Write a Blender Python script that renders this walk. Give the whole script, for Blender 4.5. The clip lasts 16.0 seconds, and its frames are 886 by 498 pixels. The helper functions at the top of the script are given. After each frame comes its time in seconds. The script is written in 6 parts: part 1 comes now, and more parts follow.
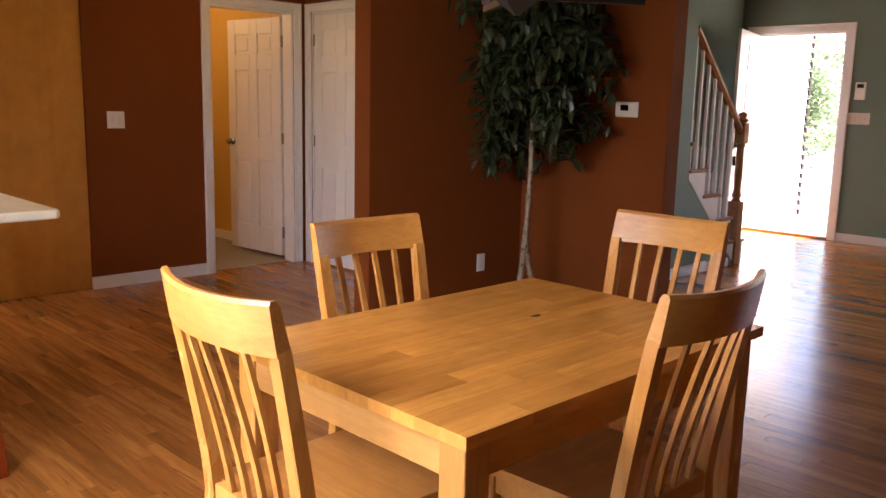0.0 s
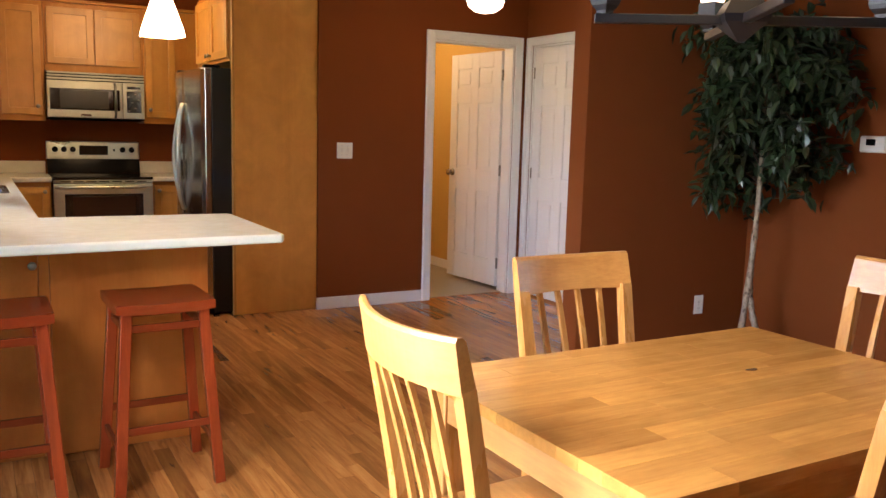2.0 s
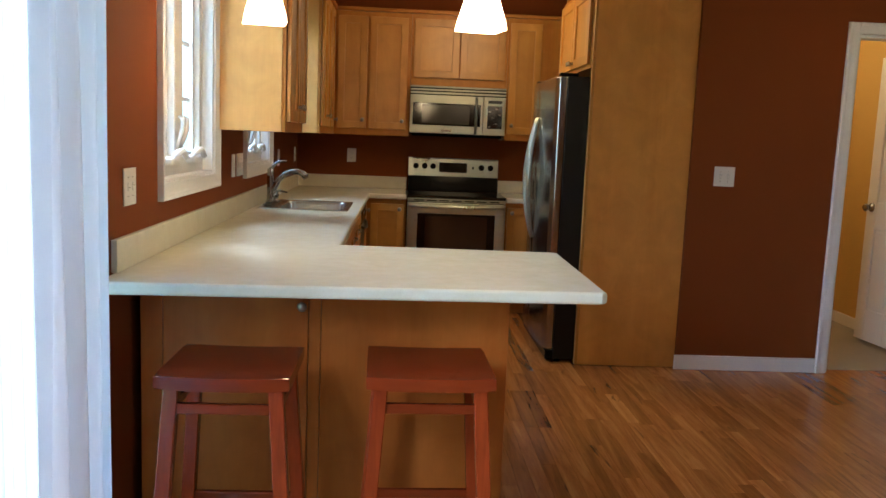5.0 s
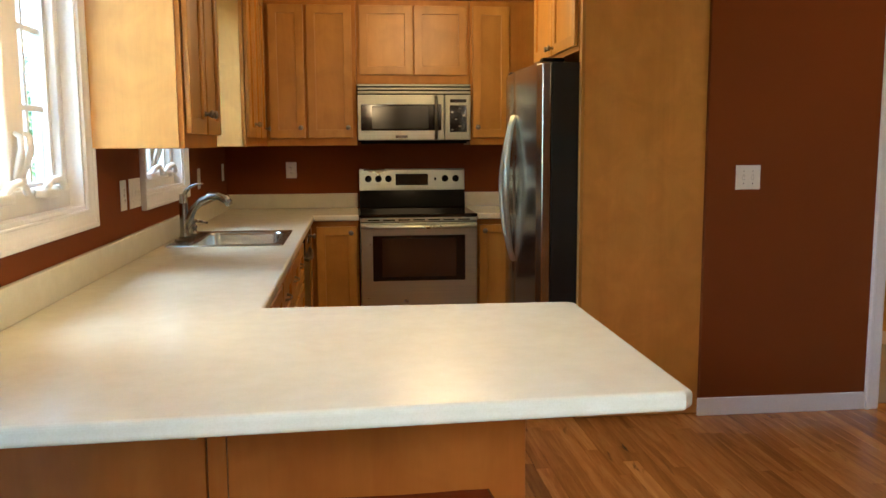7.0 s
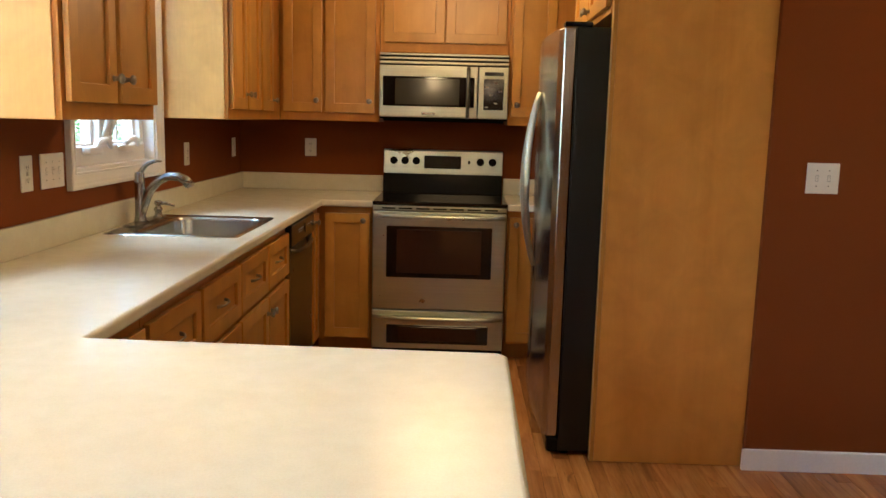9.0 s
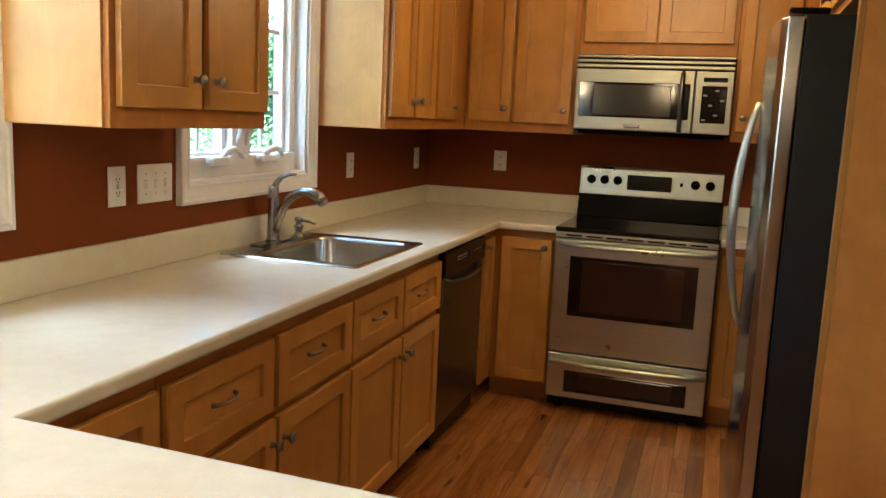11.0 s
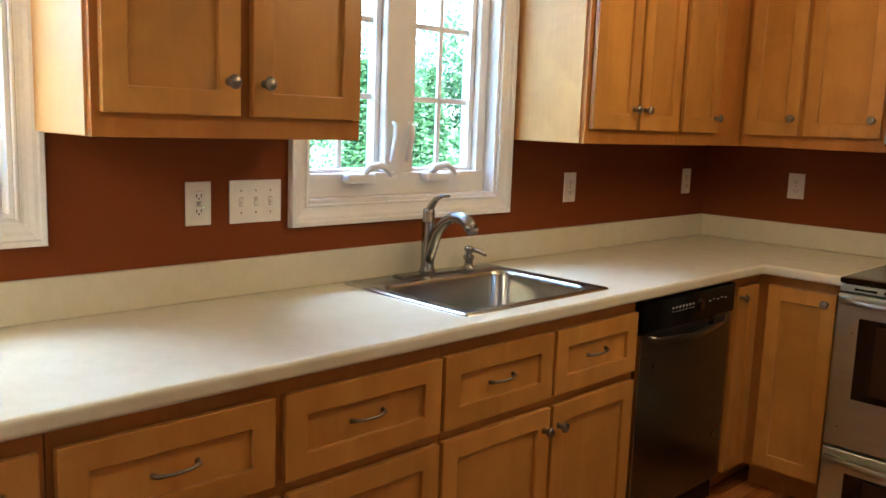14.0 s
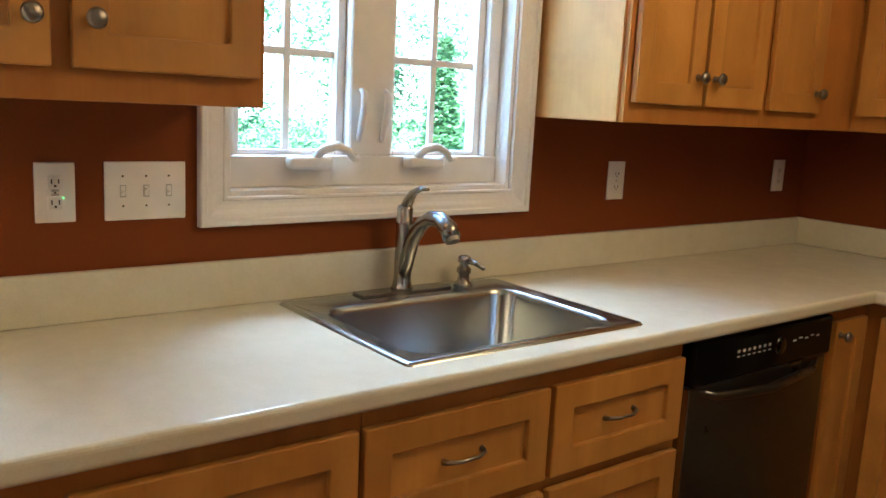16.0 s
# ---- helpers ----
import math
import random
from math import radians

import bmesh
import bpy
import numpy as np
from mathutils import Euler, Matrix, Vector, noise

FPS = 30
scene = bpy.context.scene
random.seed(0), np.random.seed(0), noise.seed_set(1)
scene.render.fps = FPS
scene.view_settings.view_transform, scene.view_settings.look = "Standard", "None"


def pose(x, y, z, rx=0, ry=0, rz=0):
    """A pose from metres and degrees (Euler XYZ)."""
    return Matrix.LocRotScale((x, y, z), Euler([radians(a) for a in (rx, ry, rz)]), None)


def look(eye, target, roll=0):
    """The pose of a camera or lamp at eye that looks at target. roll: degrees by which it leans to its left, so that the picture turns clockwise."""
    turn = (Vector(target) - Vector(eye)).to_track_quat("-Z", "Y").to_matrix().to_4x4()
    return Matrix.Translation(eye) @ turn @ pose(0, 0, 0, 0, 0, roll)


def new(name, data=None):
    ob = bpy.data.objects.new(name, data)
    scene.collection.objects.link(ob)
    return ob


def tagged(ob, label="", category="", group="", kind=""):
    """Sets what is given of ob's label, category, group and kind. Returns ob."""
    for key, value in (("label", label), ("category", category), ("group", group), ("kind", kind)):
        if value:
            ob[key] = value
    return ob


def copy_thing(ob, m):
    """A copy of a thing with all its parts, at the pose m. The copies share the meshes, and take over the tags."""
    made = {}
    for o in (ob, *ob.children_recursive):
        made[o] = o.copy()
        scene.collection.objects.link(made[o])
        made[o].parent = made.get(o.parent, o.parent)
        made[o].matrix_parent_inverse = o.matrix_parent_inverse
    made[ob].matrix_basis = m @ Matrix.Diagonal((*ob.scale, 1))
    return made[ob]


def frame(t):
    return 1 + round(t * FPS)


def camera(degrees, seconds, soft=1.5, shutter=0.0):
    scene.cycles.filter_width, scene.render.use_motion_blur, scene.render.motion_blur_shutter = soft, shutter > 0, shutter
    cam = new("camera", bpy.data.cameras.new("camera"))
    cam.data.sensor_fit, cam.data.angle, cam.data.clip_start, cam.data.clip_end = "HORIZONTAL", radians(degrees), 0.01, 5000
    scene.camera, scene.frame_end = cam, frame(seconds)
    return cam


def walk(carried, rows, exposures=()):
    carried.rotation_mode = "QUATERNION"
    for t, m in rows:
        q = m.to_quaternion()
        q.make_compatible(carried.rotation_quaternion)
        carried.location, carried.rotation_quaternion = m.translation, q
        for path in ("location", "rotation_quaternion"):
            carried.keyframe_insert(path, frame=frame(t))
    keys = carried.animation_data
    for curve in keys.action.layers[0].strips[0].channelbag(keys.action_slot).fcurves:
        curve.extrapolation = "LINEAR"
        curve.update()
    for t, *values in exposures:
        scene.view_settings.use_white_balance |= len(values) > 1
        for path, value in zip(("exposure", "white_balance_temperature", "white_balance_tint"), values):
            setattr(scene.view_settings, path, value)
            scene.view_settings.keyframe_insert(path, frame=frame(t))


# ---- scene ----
cam = camera(55.9, 16.0)
PATH = [
    (0, (0.286, -7.914, 1.356), (1.669, -6.511, 1.013), 1.3),
    (0.5, (0.293, -7.904, 1.356), (1.611, -6.434, 1.035), 1.1),
    (1, (0.312, -7.891, 1.357), (1.533, -6.337, 1.051), 1.0),
    (1.5, (0.333, -7.888, 1.359), (1.439, -6.246, 1.072), 1.1),
    (2, (0.367, -7.885, 1.359), (1.342, -6.161, 1.078), 1.5),
    (2.5, (0.414, -7.883, 1.36), (1.243, -6.089, 1.049), 1.3),
    (3, (0.495, -7.806, 1.353), (1.199, -5.962, 1.033), 1.2),
    (3.5, (0.598, -7.648, 1.355), (1.115, -5.738, 1.064), 1.1),
    (4, (0.714, -7.454, 1.344), (1.048, -5.502, 1.063), 1.3),
    (4.2, (0.762, -7.372, 1.349), (1.026, -5.409, 1.072), 1.9),
    (6.3, (0.888, -6.319, 1.364), (0.928, -4.335, 1.115), 1.9),
    (6.5, (0.878, -6.22, 1.354), (0.945, -4.236, 1.108), 1.6),
    (7, (0.882, -5.968, 1.366), (1.092, -3.995, 1.114), -0.3),
    (7.5, (0.956, -5.809, 1.363), (1.21, -3.846, 1.08), -0.0),
    (8, (1.141, -5.66, 1.381), (1.323, -3.691, 1.078), 2.0),
    (8.5, (1.269, -5.498, 1.369), (1.359, -3.527, 1.039), 2.2),
    (9, (1.396, -5.316, 1.383), (1.362, -3.34, 1.074), 1.5),
    (9.5, (1.517, -5.15, 1.384), (1.316, -3.181, 1.096), 1.2),
    (9.7, (1.527, -5.075, 1.379), (1.266, -3.111, 1.107), 1.9),
    (11.8, (1.814, -4.427, 1.426), (1.002, -2.629, 1.098), 2.4),
    (12, (1.863, -4.385, 1.423), (1.003, -2.609, 1.099), 2.7),
    (12.5, (1.918, -4.281, 1.418), (0.928, -2.576, 1.084), 3.0),
    (13, (1.976, -4.138, 1.411), (0.829, -2.534, 1.08), 2.8),
    (13.5, (1.987, -3.929, 1.414), (0.724, -2.407, 1.119), 2.2),
    (14, (2.007, -3.718, 1.406), (0.597, -2.332, 1.106), 2.1),
    (14.5, (2.038, -3.512, 1.41), (0.504, -2.271, 1.082), 3.3),
    (15, (1.967, -3.328, 1.399), (0.369, -2.172, 1.072), 3.6),
    (15.5, (1.844, -3.155, 1.399), (0.219, -2.03, 1.087), 3.3),
    (16, (1.713, -3.026, 1.377), (0.15, -1.825, 1.033), 2.9),
]
SKY = 0.15
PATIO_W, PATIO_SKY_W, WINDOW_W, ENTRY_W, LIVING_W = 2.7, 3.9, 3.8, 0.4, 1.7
PENDANT_W, HALL_W, KITCHEN_W, BATH_W, CHANDELIER_W = 0.70, 0.60, 3.0, 3.4, 0.30
walk(cam, [(t, look(eye, target, roll)) for t, eye, target, roll in PATH],
     [(0.0, 2.86, 7400, 36), (1.0, 3.18, 7050, 38), (2.0, 3.52, 6250, 26), (3.0, 3.40, 5600, 18), (3.5, 3.28, 5550, 16), (4.0, 2.90, 5450, 14), (6.5, 3.20, 6000, 16),
      (9.5, 3.44, 6150, 17), (12.0, 3.36, 5550, 14), (14.0, 3.54, 5500, 16), (16.0, 3.44, 5400, 14)])


# ---------------------------------------------------------------- world, sun, large lights
world = bpy.data.worlds.new("world")
scene.world = world
world.use_nodes = True
wn = world.node_tree
sky = wn.nodes.new("ShaderNodeTexSky")
sky.sky_type = "NISHITA"
sky.sun_disc = False
sky.sun_elevation, sky.sun_rotation = radians(52), radians(125)
sky.air_density, sky.dust_density, sky.ozone_density = 1.0, 0.6, 2.5
wn.links.new(sky.outputs[0], wn.nodes["Background"].inputs[0])
wn.nodes["Background"].inputs[1].default_value = SKY

sun = new("sun", bpy.data.lights.new("sun", "SUN"))
sun.data.energy, sun.data.angle, sun.data.color = 5.0, radians(0.6), (1.0, 0.95, 0.86)
sun.matrix_world = look((0, 0, 30), (-0.82 * 23, 0.57 * 23, 0))


def lamp(name, kind, energy, colour, m, size=0.1, size_y=None, spread=180):
    data = bpy.data.lights.new(name, kind)
    data.energy, data.color = energy, colour
    if kind == "AREA":
        data.shape, data.size, data.size_y, data.spread = "RECTANGLE", size, size_y or size, radians(spread)
    else:
        data.shadow_soft_size = size
    ob = new(name, data)
    ob.matrix_world = m
    return ob


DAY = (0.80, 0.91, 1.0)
WARM = (1.0, 0.69, 0.31)
lamp("patio_daylight", "AREA", PATIO_W, (0.93, 0.96, 1.0), look((-0.012, -6.05, 1.06), (1, -6.05, 1.02)), 2.1, 2.0, 140)
lamp("patio_skylight", "AREA", PATIO_SKY_W, (0.93, 0.96, 1.0), look((-0.03, -6.2, 1.70), (0.9, -6.1, 0.80)), 0.75, 0.5, 130)
lamp("window_daylight", "AREA", WINDOW_W, (0.84, 0.93, 1.0), look((-0.75, -1.9, 2.35), (0.4, -1.9, 1.2)), 0.8, 0.5)
lamp("window_daylight", "AREA", WINDOW_W, (0.84, 0.93, 1.0), look((-0.75, -3.51, 2.35), (0.4, -3.51, 1.2)), 0.8, 0.5)
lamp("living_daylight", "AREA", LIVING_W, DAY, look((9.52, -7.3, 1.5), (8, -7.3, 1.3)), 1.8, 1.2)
lamp("entry_daylight", "AREA", ENTRY_W, DAY, look((10.0, -4.02, 2.38), (8.4, -4.02, 0.5)), 0.8, 0.3)


# ---------------------------------------------------------------- materials
class Nodes:
    """A small builder for node materials."""

    def __init__(self, name, rough=0.5, metal=0.0):
        self.mat = bpy.data.materials.new(name)
        self.mat.use_nodes = True
        self.t = self.mat.node_tree
        self.b = self.t.nodes["Principled BSDF"]
        self.b.inputs["Roughness"].default_value = rough
        self.b.inputs["Metallic"].default_value = metal

    def add(self, kind, **props):
        n = self.t.nodes.new(kind)
        for k, v in props.items():
            if k in n.inputs:
                n.inputs[k].default_value = v
        return n

    def link(self, a, b):
        self.t.links.new(a, b)

    def coords(self, scale=(1, 1, 1), spread=None):
        tc = self.add("ShaderNodeTexCoord")
        mp = self.add("ShaderNodeMapping")
        mp.inputs["Scale"].default_value = scale
        self.link(tc.outputs["Object"], mp.inputs["Vector"])
        if spread is not None:
            mul = self.add("ShaderNodeVectorMath")
            mul.operation = "MULTIPLY"
            comb = self.add("ShaderNodeCombineXYZ")
            for i in range(3):
                self.link(spread, comb.inputs[i])
            mul.inputs[1].default_value = (37.0, 91.0, 53.0)
            self.link(comb.outputs[0], mul.inputs[0])
            self.link(mul.outputs[0], mp.inputs["Location"])
        return mp.outputs[0]

    def noise(self, vec, scale, detail=4.0, rough=0.55, distort=0.0):
        n = self.add("ShaderNodeTexNoise", Scale=scale, Detail=detail, Roughness=rough, Distortion=distort)
        self.link(vec, n.inputs["Vector"])
        return n.outputs["Fac"]

    def ramp(self, fac, stops):
        r = self.add("ShaderNodeValToRGB")
        els = r.color_ramp.elements
        while len(els) < len(stops):
            els.new(0.5)
        for e, (p, c) in zip(els, stops):
            e.position, e.color = p, (*c, 1)
        self.link(fac, r.inputs[0])
        return r.outputs[0]

    def mix(self, fac, a, b, mode="MIX"):
        m = self.add("ShaderNodeMixRGB")
        m.blend_type = mode
        for sock, v in ((m.inputs[0], fac), (m.inputs[1], a), (m.inputs[2], b)):
            if isinstance(v, (int, float)):
                sock.default_value = v
            elif isinstance(v, tuple):
                sock.default_value = (*v, 1)
            else:
                self.link(v, sock)
        return m.outputs[0]

    def base(self, colour):
        if isinstance(colour, tuple):
            self.b.inputs["Base Color"].default_value = (*colour, 1)
        else:
            self.link(colour, self.b.inputs["Base Color"])
        return self

    def bump(self, fac, strength=0.1, distance=0.002):
        n = self.add("ShaderNodeBump", Strength=strength, Distance=distance)
        self.link(fac, n.inputs["Height"])
        self.link(n.outputs[0], self.b.inputs["Normal"])
        return self

    def vary_rough(self, fac, lo, hi):
        m = self.add("ShaderNodeMapRange")
        m.inputs["To Min"].default_value, m.inputs["To Max"].default_value = lo, hi
        self.link(fac, m.inputs["Value"])
        self.link(m.outputs[0], self.b.inputs["Roughness"])
        return self


def dim(c, k):
    return tuple(x * k for x in c)


def wood(name, light, dark, axis="z", rough=0.35, random_tone=0.0, island=False, figure=1.0, coat=0.0, streaks=0.7):
    n = Nodes(name, rough)
    if island:
        rnd = n.add("ShaderNodeNewGeometry").outputs["Random Per Island"]
    else:
        rnd = n.add("ShaderNodeObjectInfo").outputs["Random"]
    s = [1.0, 1.0, 1.0]
    s["xyz".index(axis)] = 0.09
    v = n.coords(tuple(s), rnd)
    broad = n.noise(v, 9.0 * figure, 5.0, 0.6, 1.2)
    fine = n.noise(v, 95.0, 3.0, 0.7)
    colour = n.ramp(broad, [(0.28, dark), (0.68, light)])
    streak = n.ramp(fine, [(0.3, (0.78, 0.72, 0.66)), (0.62, (1.0, 1.0, 1.0))])
    colour = n.mix(streaks, colour, streak, "MULTIPLY")
    blotch = n.noise(n.coords((1, 1, 1), rnd), 5.5, 3.0, 0.6, 0.6)
    colour = n.mix(1.0, colour, n.ramp(blotch, [(0.32, (0.86, 0.84, 0.80)), (0.66, (1.04, 1.04, 1.03))]), "MULTIPLY")
    if random_tone:
        tone = n.ramp(rnd, [(0.0, (1 - random_tone, 1 - random_tone * 1.1, 1 - random_tone * 1.15)), (0.5, (0.92, 0.9, 0.88)), (1.0, (1.12, 1.12, 1.1))])
        colour = n.mix(1.0, colour, tone, "MULTIPLY")
    n.base(colour)
    n.bump(fine, 0.06, 0.001)
    n.vary_rough(broad, rough * 0.85, rough * 1.25)
    if coat:
        n.b.inputs["Coat Weight"].default_value = coat
        n.b.inputs["Coat Roughness"].default_value = 0.12
    return n.mat


def paint(name, colour, rough=0.6, mottle=0.1, grain=220.0, bump=0.12):
    n = Nodes(name, rough)
    v = n.coords()
    big = n.noise(v, 1.3, 4.0)
    small = n.noise(v, grain, 2.0)
    c = n.ramp(big, [(0.3, dim(colour, 1 - mottle)), (0.7, dim(colour, 1 + mottle * 0.6))])
    c = n.mix(0.25, c, n.ramp(small, [(0.35, dim(colour, 0.88)), (0.65, dim(colour, 1.06))]))
    n.base(c).bump(small, bump, 0.0015)
    n.vary_rough(big, rough * 0.9, min(1, rough * 1.1))
    return n.mat


def metal(name, colour, rough=0.25, axis="z", brush=0.5):
    n = Nodes(name, rough, 1.0)
    s = [140.0, 140.0, 140.0]
    s["xyz".index(axis)] = 1.5
    v = n.coords(tuple(s))
    f = n.noise(v, 1.0, 2.0)
    smudge = n.noise(n.coords(), 6.0, 4.0)
    n.base(n.ramp(f, [(0.3, dim(colour, 0.9)), (0.7, colour)]))
    n.vary_rough(smudge, rough * 0.88, rough * 1.18).bump(f, 0.03 * brush, 0.0006)
    return n.mat


def plain(name, colour, rough=0.4, metal_=0.0, coat=0.0):
    n = Nodes(name, rough, metal_)
    f = n.noise(n.coords(), 14.0, 4.0)
    n.base(n.ramp(f, [(0.3, dim(colour, 0.92)), (0.7, colour)])).vary_rough(f, rough * 0.85, min(1, rough * 1.2))
    n.b.inputs["Coat Weight"].default_value = coat
    return n.mat


def glow(name, colour, strength):
    n = Nodes(name, 0.4)
    n.base((0.9, 0.88, 0.82))
    n.b.inputs["Emission Color"].default_value = (*colour, 1)
    n.b.inputs["Emission Strength"].default_value = strength
    return n.mat


RUST = paint("rust_paint", (0.20, 0.051, 0.0105), 0.78, 0.08)
RUST.node_tree.nodes["Principled BSDF"].inputs["Specular IOR Level"].default_value = 0.12
GREEN = paint("sage_paint", (0.16, 0.235, 0.185), 0.6, 0.06)
OCHRE = paint("ochre_paint", (0.60, 0.38, 0.09), 0.6, 0.06)
CEILING = paint("ceiling_paint", (0.56, 0.53, 0.47), 0.8, 0.03)
WHITE = paint("white_trim_paint", (0.80, 0.79, 0.76), 0.38, 0.03, 90.0, 0.0)
VINYL = plain("white_vinyl", (0.80, 0.79, 0.76), 0.35)
MAPLE = wood("honey_maple", (0.57, 0.288, 0.058), (0.45, 0.207, 0.034), "z", 0.30, 0.07, False, 0.6, 0.0, 0.2)
MAPLE_H = wood("honey_maple_rail", (0.57, 0.288, 0.058), (0.45, 0.207, 0.034), "y", 0.30)
MAPLE_X = wood("honey_maple_long", (0.57, 0.288, 0.058), (0.45, 0.207, 0.034), "x", 0.30)
MAPLE_FRAME = wood("cabinet_frame_maple", (0.49, 0.215, 0.040), (0.38, 0.145, 0.023), "z", 0.36, 0.0, False, 0.6, 0.0, 0.25)
MAPLE_FRAME.node_tree.nodes["Principled BSDF"].inputs["Specular IOR Level"].default_value = 0.25
# frame maple made deeper and redder: curtain shade and floor bounce in the colour
PENINSULA = wood("peninsula_shade_veneer", (0.46, 0.145, 0.020), (0.36, 0.10, 0.013), "z", 0.38, 0.0, False, 0.5, 0.0, 0.2)
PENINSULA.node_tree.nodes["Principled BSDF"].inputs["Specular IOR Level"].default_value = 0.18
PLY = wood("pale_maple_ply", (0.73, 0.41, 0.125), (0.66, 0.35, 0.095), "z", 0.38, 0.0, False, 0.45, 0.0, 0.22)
PANEL_PLY = wood("fridge_panel_ply", (0.66, 0.305, 0.060), (0.57, 0.245, 0.043), "z", 0.36, 0.0, False, 0.45, 0.0, 0.15)
OAK = wood("table_oak", (0.71, 0.335, 0.074), (0.55, 0.235, 0.046), "x", 0.17, 0.06, False, 1.5, 0.0, 0.6)
KNOT = wood("table_knot", (0.34, 0.14, 0.035), (0.16, 0.055, 0.015), "x", 0.2, 0.0, False, 6.0)
OAK_Y = wood("table_oak_cross", (0.62, 0.315, 0.088), (0.46, 0.20, 0.046), "y", 0.3)
OAK_Z = wood("chair_oak", (0.62, 0.31, 0.08), (0.49, 0.21, 0.045), "z", 0.26)
OAK_CX = wood("chair_oak_rail", (0.62, 0.305, 0.075), (0.49, 0.205, 0.042), "x", 0.36)
CHERRY = wood("stool_cherry", (0.29, 0.044, 0.008), (0.16, 0.020, 0.004), "z", 0.24, 0.0, False, 1.2)
CHERRY_X = wood("stool_cherry_seat", (0.18, 0.026, 0.0055), (0.115, 0.015, 0.0035), "x", 0.17, 0.0, False, 0.6, 0.0, 0.4)


def plank_material(name, island):
    """Satin oak strip flooring: each board its own tone, with long dark mineral streaks and a few knots."""
    n = Nodes(name, 0.2)
    if island:
        rnd = n.add("ShaderNodeNewGeometry").outputs["Random Per Island"]
    else:
        rnd = n.add("ShaderNodeObjectInfo").outputs["Random"]
    v = n.coords((1.0, 0.075, 1.0), rnd)
    broad = n.noise(v, 15.0, 5.0, 0.6, 1.4)
    fine = n.noise(v, 120.0, 3.0, 0.7)
    c = n.ramp(broad, [(0.28, (0.25, 0.084, 0.018)), (0.50, (0.41, 0.155, 0.034)), (0.72, (0.53, 0.225, 0.052))])
    tone = n.ramp(rnd, [(0.0, (0.50, 0.44, 0.40)), (0.10, (0.74, 0.70, 0.66)), (0.45, (0.92, 0.90, 0.88)), (0.8, (1.04, 1.04, 1.02)), (1.0, (1.13, 1.14, 1.13))])
    c = n.mix(1.0, c, tone, "MULTIPLY")
    c = n.mix(0.6, c, n.ramp(fine, [(0.3, (0.74, 0.68, 0.62)), (0.6, (1.0, 1.0, 1.0))]), "MULTIPLY")
    streak = n.noise(n.coords((1.0, 0.13, 1.0), rnd), 22.0, 3.0, 0.5, 0.8)
    c = n.mix(n.ramp(streak, [(0.66, (0.0, 0.0, 0.0)), (0.74, (0.75, 0.75, 0.75))]), c, (0.055, 0.022, 0.010))
    n.base(c).bump(fine, 0.05, 0.0008)
    return n.vary_rough(broad, 0.16, 0.27).mat


PLANK = plank_material("floor_plank_oak", False)
PLANK_FAR = plank_material("floor_plank_oak_far", True)
STAIR_WOOD = wood("stair_oak", (0.46, 0.23, 0.09), (0.32, 0.14, 0.05), "x", 0.3)


def bark_material():
    n = Nodes("birch_bark", 0.85)
    patch = n.noise(n.coords((1, 1, 0.5)), 55.0, 4.0, 0.65)
    n.base(n.ramp(patch, [(0.34, (0.06, 0.04, 0.025)), (0.44, (0.24, 0.18, 0.12)), (0.58, (0.34, 0.27, 0.195))])).bump(patch, 0.6, 0.006)
    return n.mat


BARK = bark_material()
SOIL = plain("moss_filler", (0.06, 0.06, 0.035), 0.95)
BASKET = plain("dark_basket", (0.05, 0.028, 0.016), 0.8)
STEEL = metal("brushed_steel", (0.54, 0.575, 0.47), 0.28, "x")
STEEL.node_tree.nodes["Principled BSDF"].inputs["Metallic"].default_value = 0.88
MW_STEEL = metal("microwave_steel", (0.46, 0.46, 0.38), 0.38, "x", 0.0)
STEEL_V = metal("brushed_steel_upright", (0.46, 0.455, 0.44), 0.20, "z")
STEEL_DARK = metal("dark_brushed_steel", (0.15, 0.15, 0.135), 0.28, "y")
NICKEL = metal("brushed_nickel", (0.38, 0.37, 0.34), 0.25, "z", 0.2)
PEWTER = metal("pewter", (0.30, 0.27, 0.23), 0.36, "z", 0.2)
SINK_STEEL = metal("sink_steel", (0.47, 0.49, 0.47), 0.23, "y", 0.3)
BLACK = plain("black_enamel", (0.006, 0.006, 0.006), 0.12)


def pebbled_black():
    n = Nodes("black_textured_case", 0.38)
    f = n.noise(n.coords(), 330.0, 2.0, 0.6)
    n.base((0.008, 0.0075, 0.007)).bump(f, 0.55, 0.002)
    n.b.inputs["Specular IOR Level"].default_value = 0.35
    return n.mat


BLACK_ROUGH = pebbled_black()
BLACK.node_tree.nodes["Principled BSDF"].inputs["Specular IOR Level"].default_value = 0.12
BLACK_GLASS = plain("black_glass", (0.006, 0.005, 0.005), 0.08, 0.0, 0.1)
OVEN_GLASS = plain("smoked_oven_glass", (0.035, 0.016, 0.010), 0.08, 0.0, 0.3)
MW_GLASS = plain("microwave_window", (0.040, 0.038, 0.030), 0.12)
BRONZE = plain("dark_bronze", (0.022, 0.020, 0.020), 0.42, 0.6)
GREY_MARK = plain("printed_grey", (0.45, 0.44, 0.40), 0.5)
DARK_GAP_SHADOW = plain("dark_gap_and_shadow", (0.02, 0.012, 0.008), 0.9)
PLATE = plain("ivory_plate", (0.80, 0.77, 0.69), 0.35)
SHADE = glow("frosted_shade", (1.0, 0.76, 0.45), 0.6)
SHADE_DIM = glow("candle_glass", (1.0, 0.70, 0.38), 0.8)
PILOT = glow("green_pilot", (0.15, 1.0, 0.25), 0.3)
LCD = plain("lcd_black", (0.01, 0.012, 0.012), 0.12)
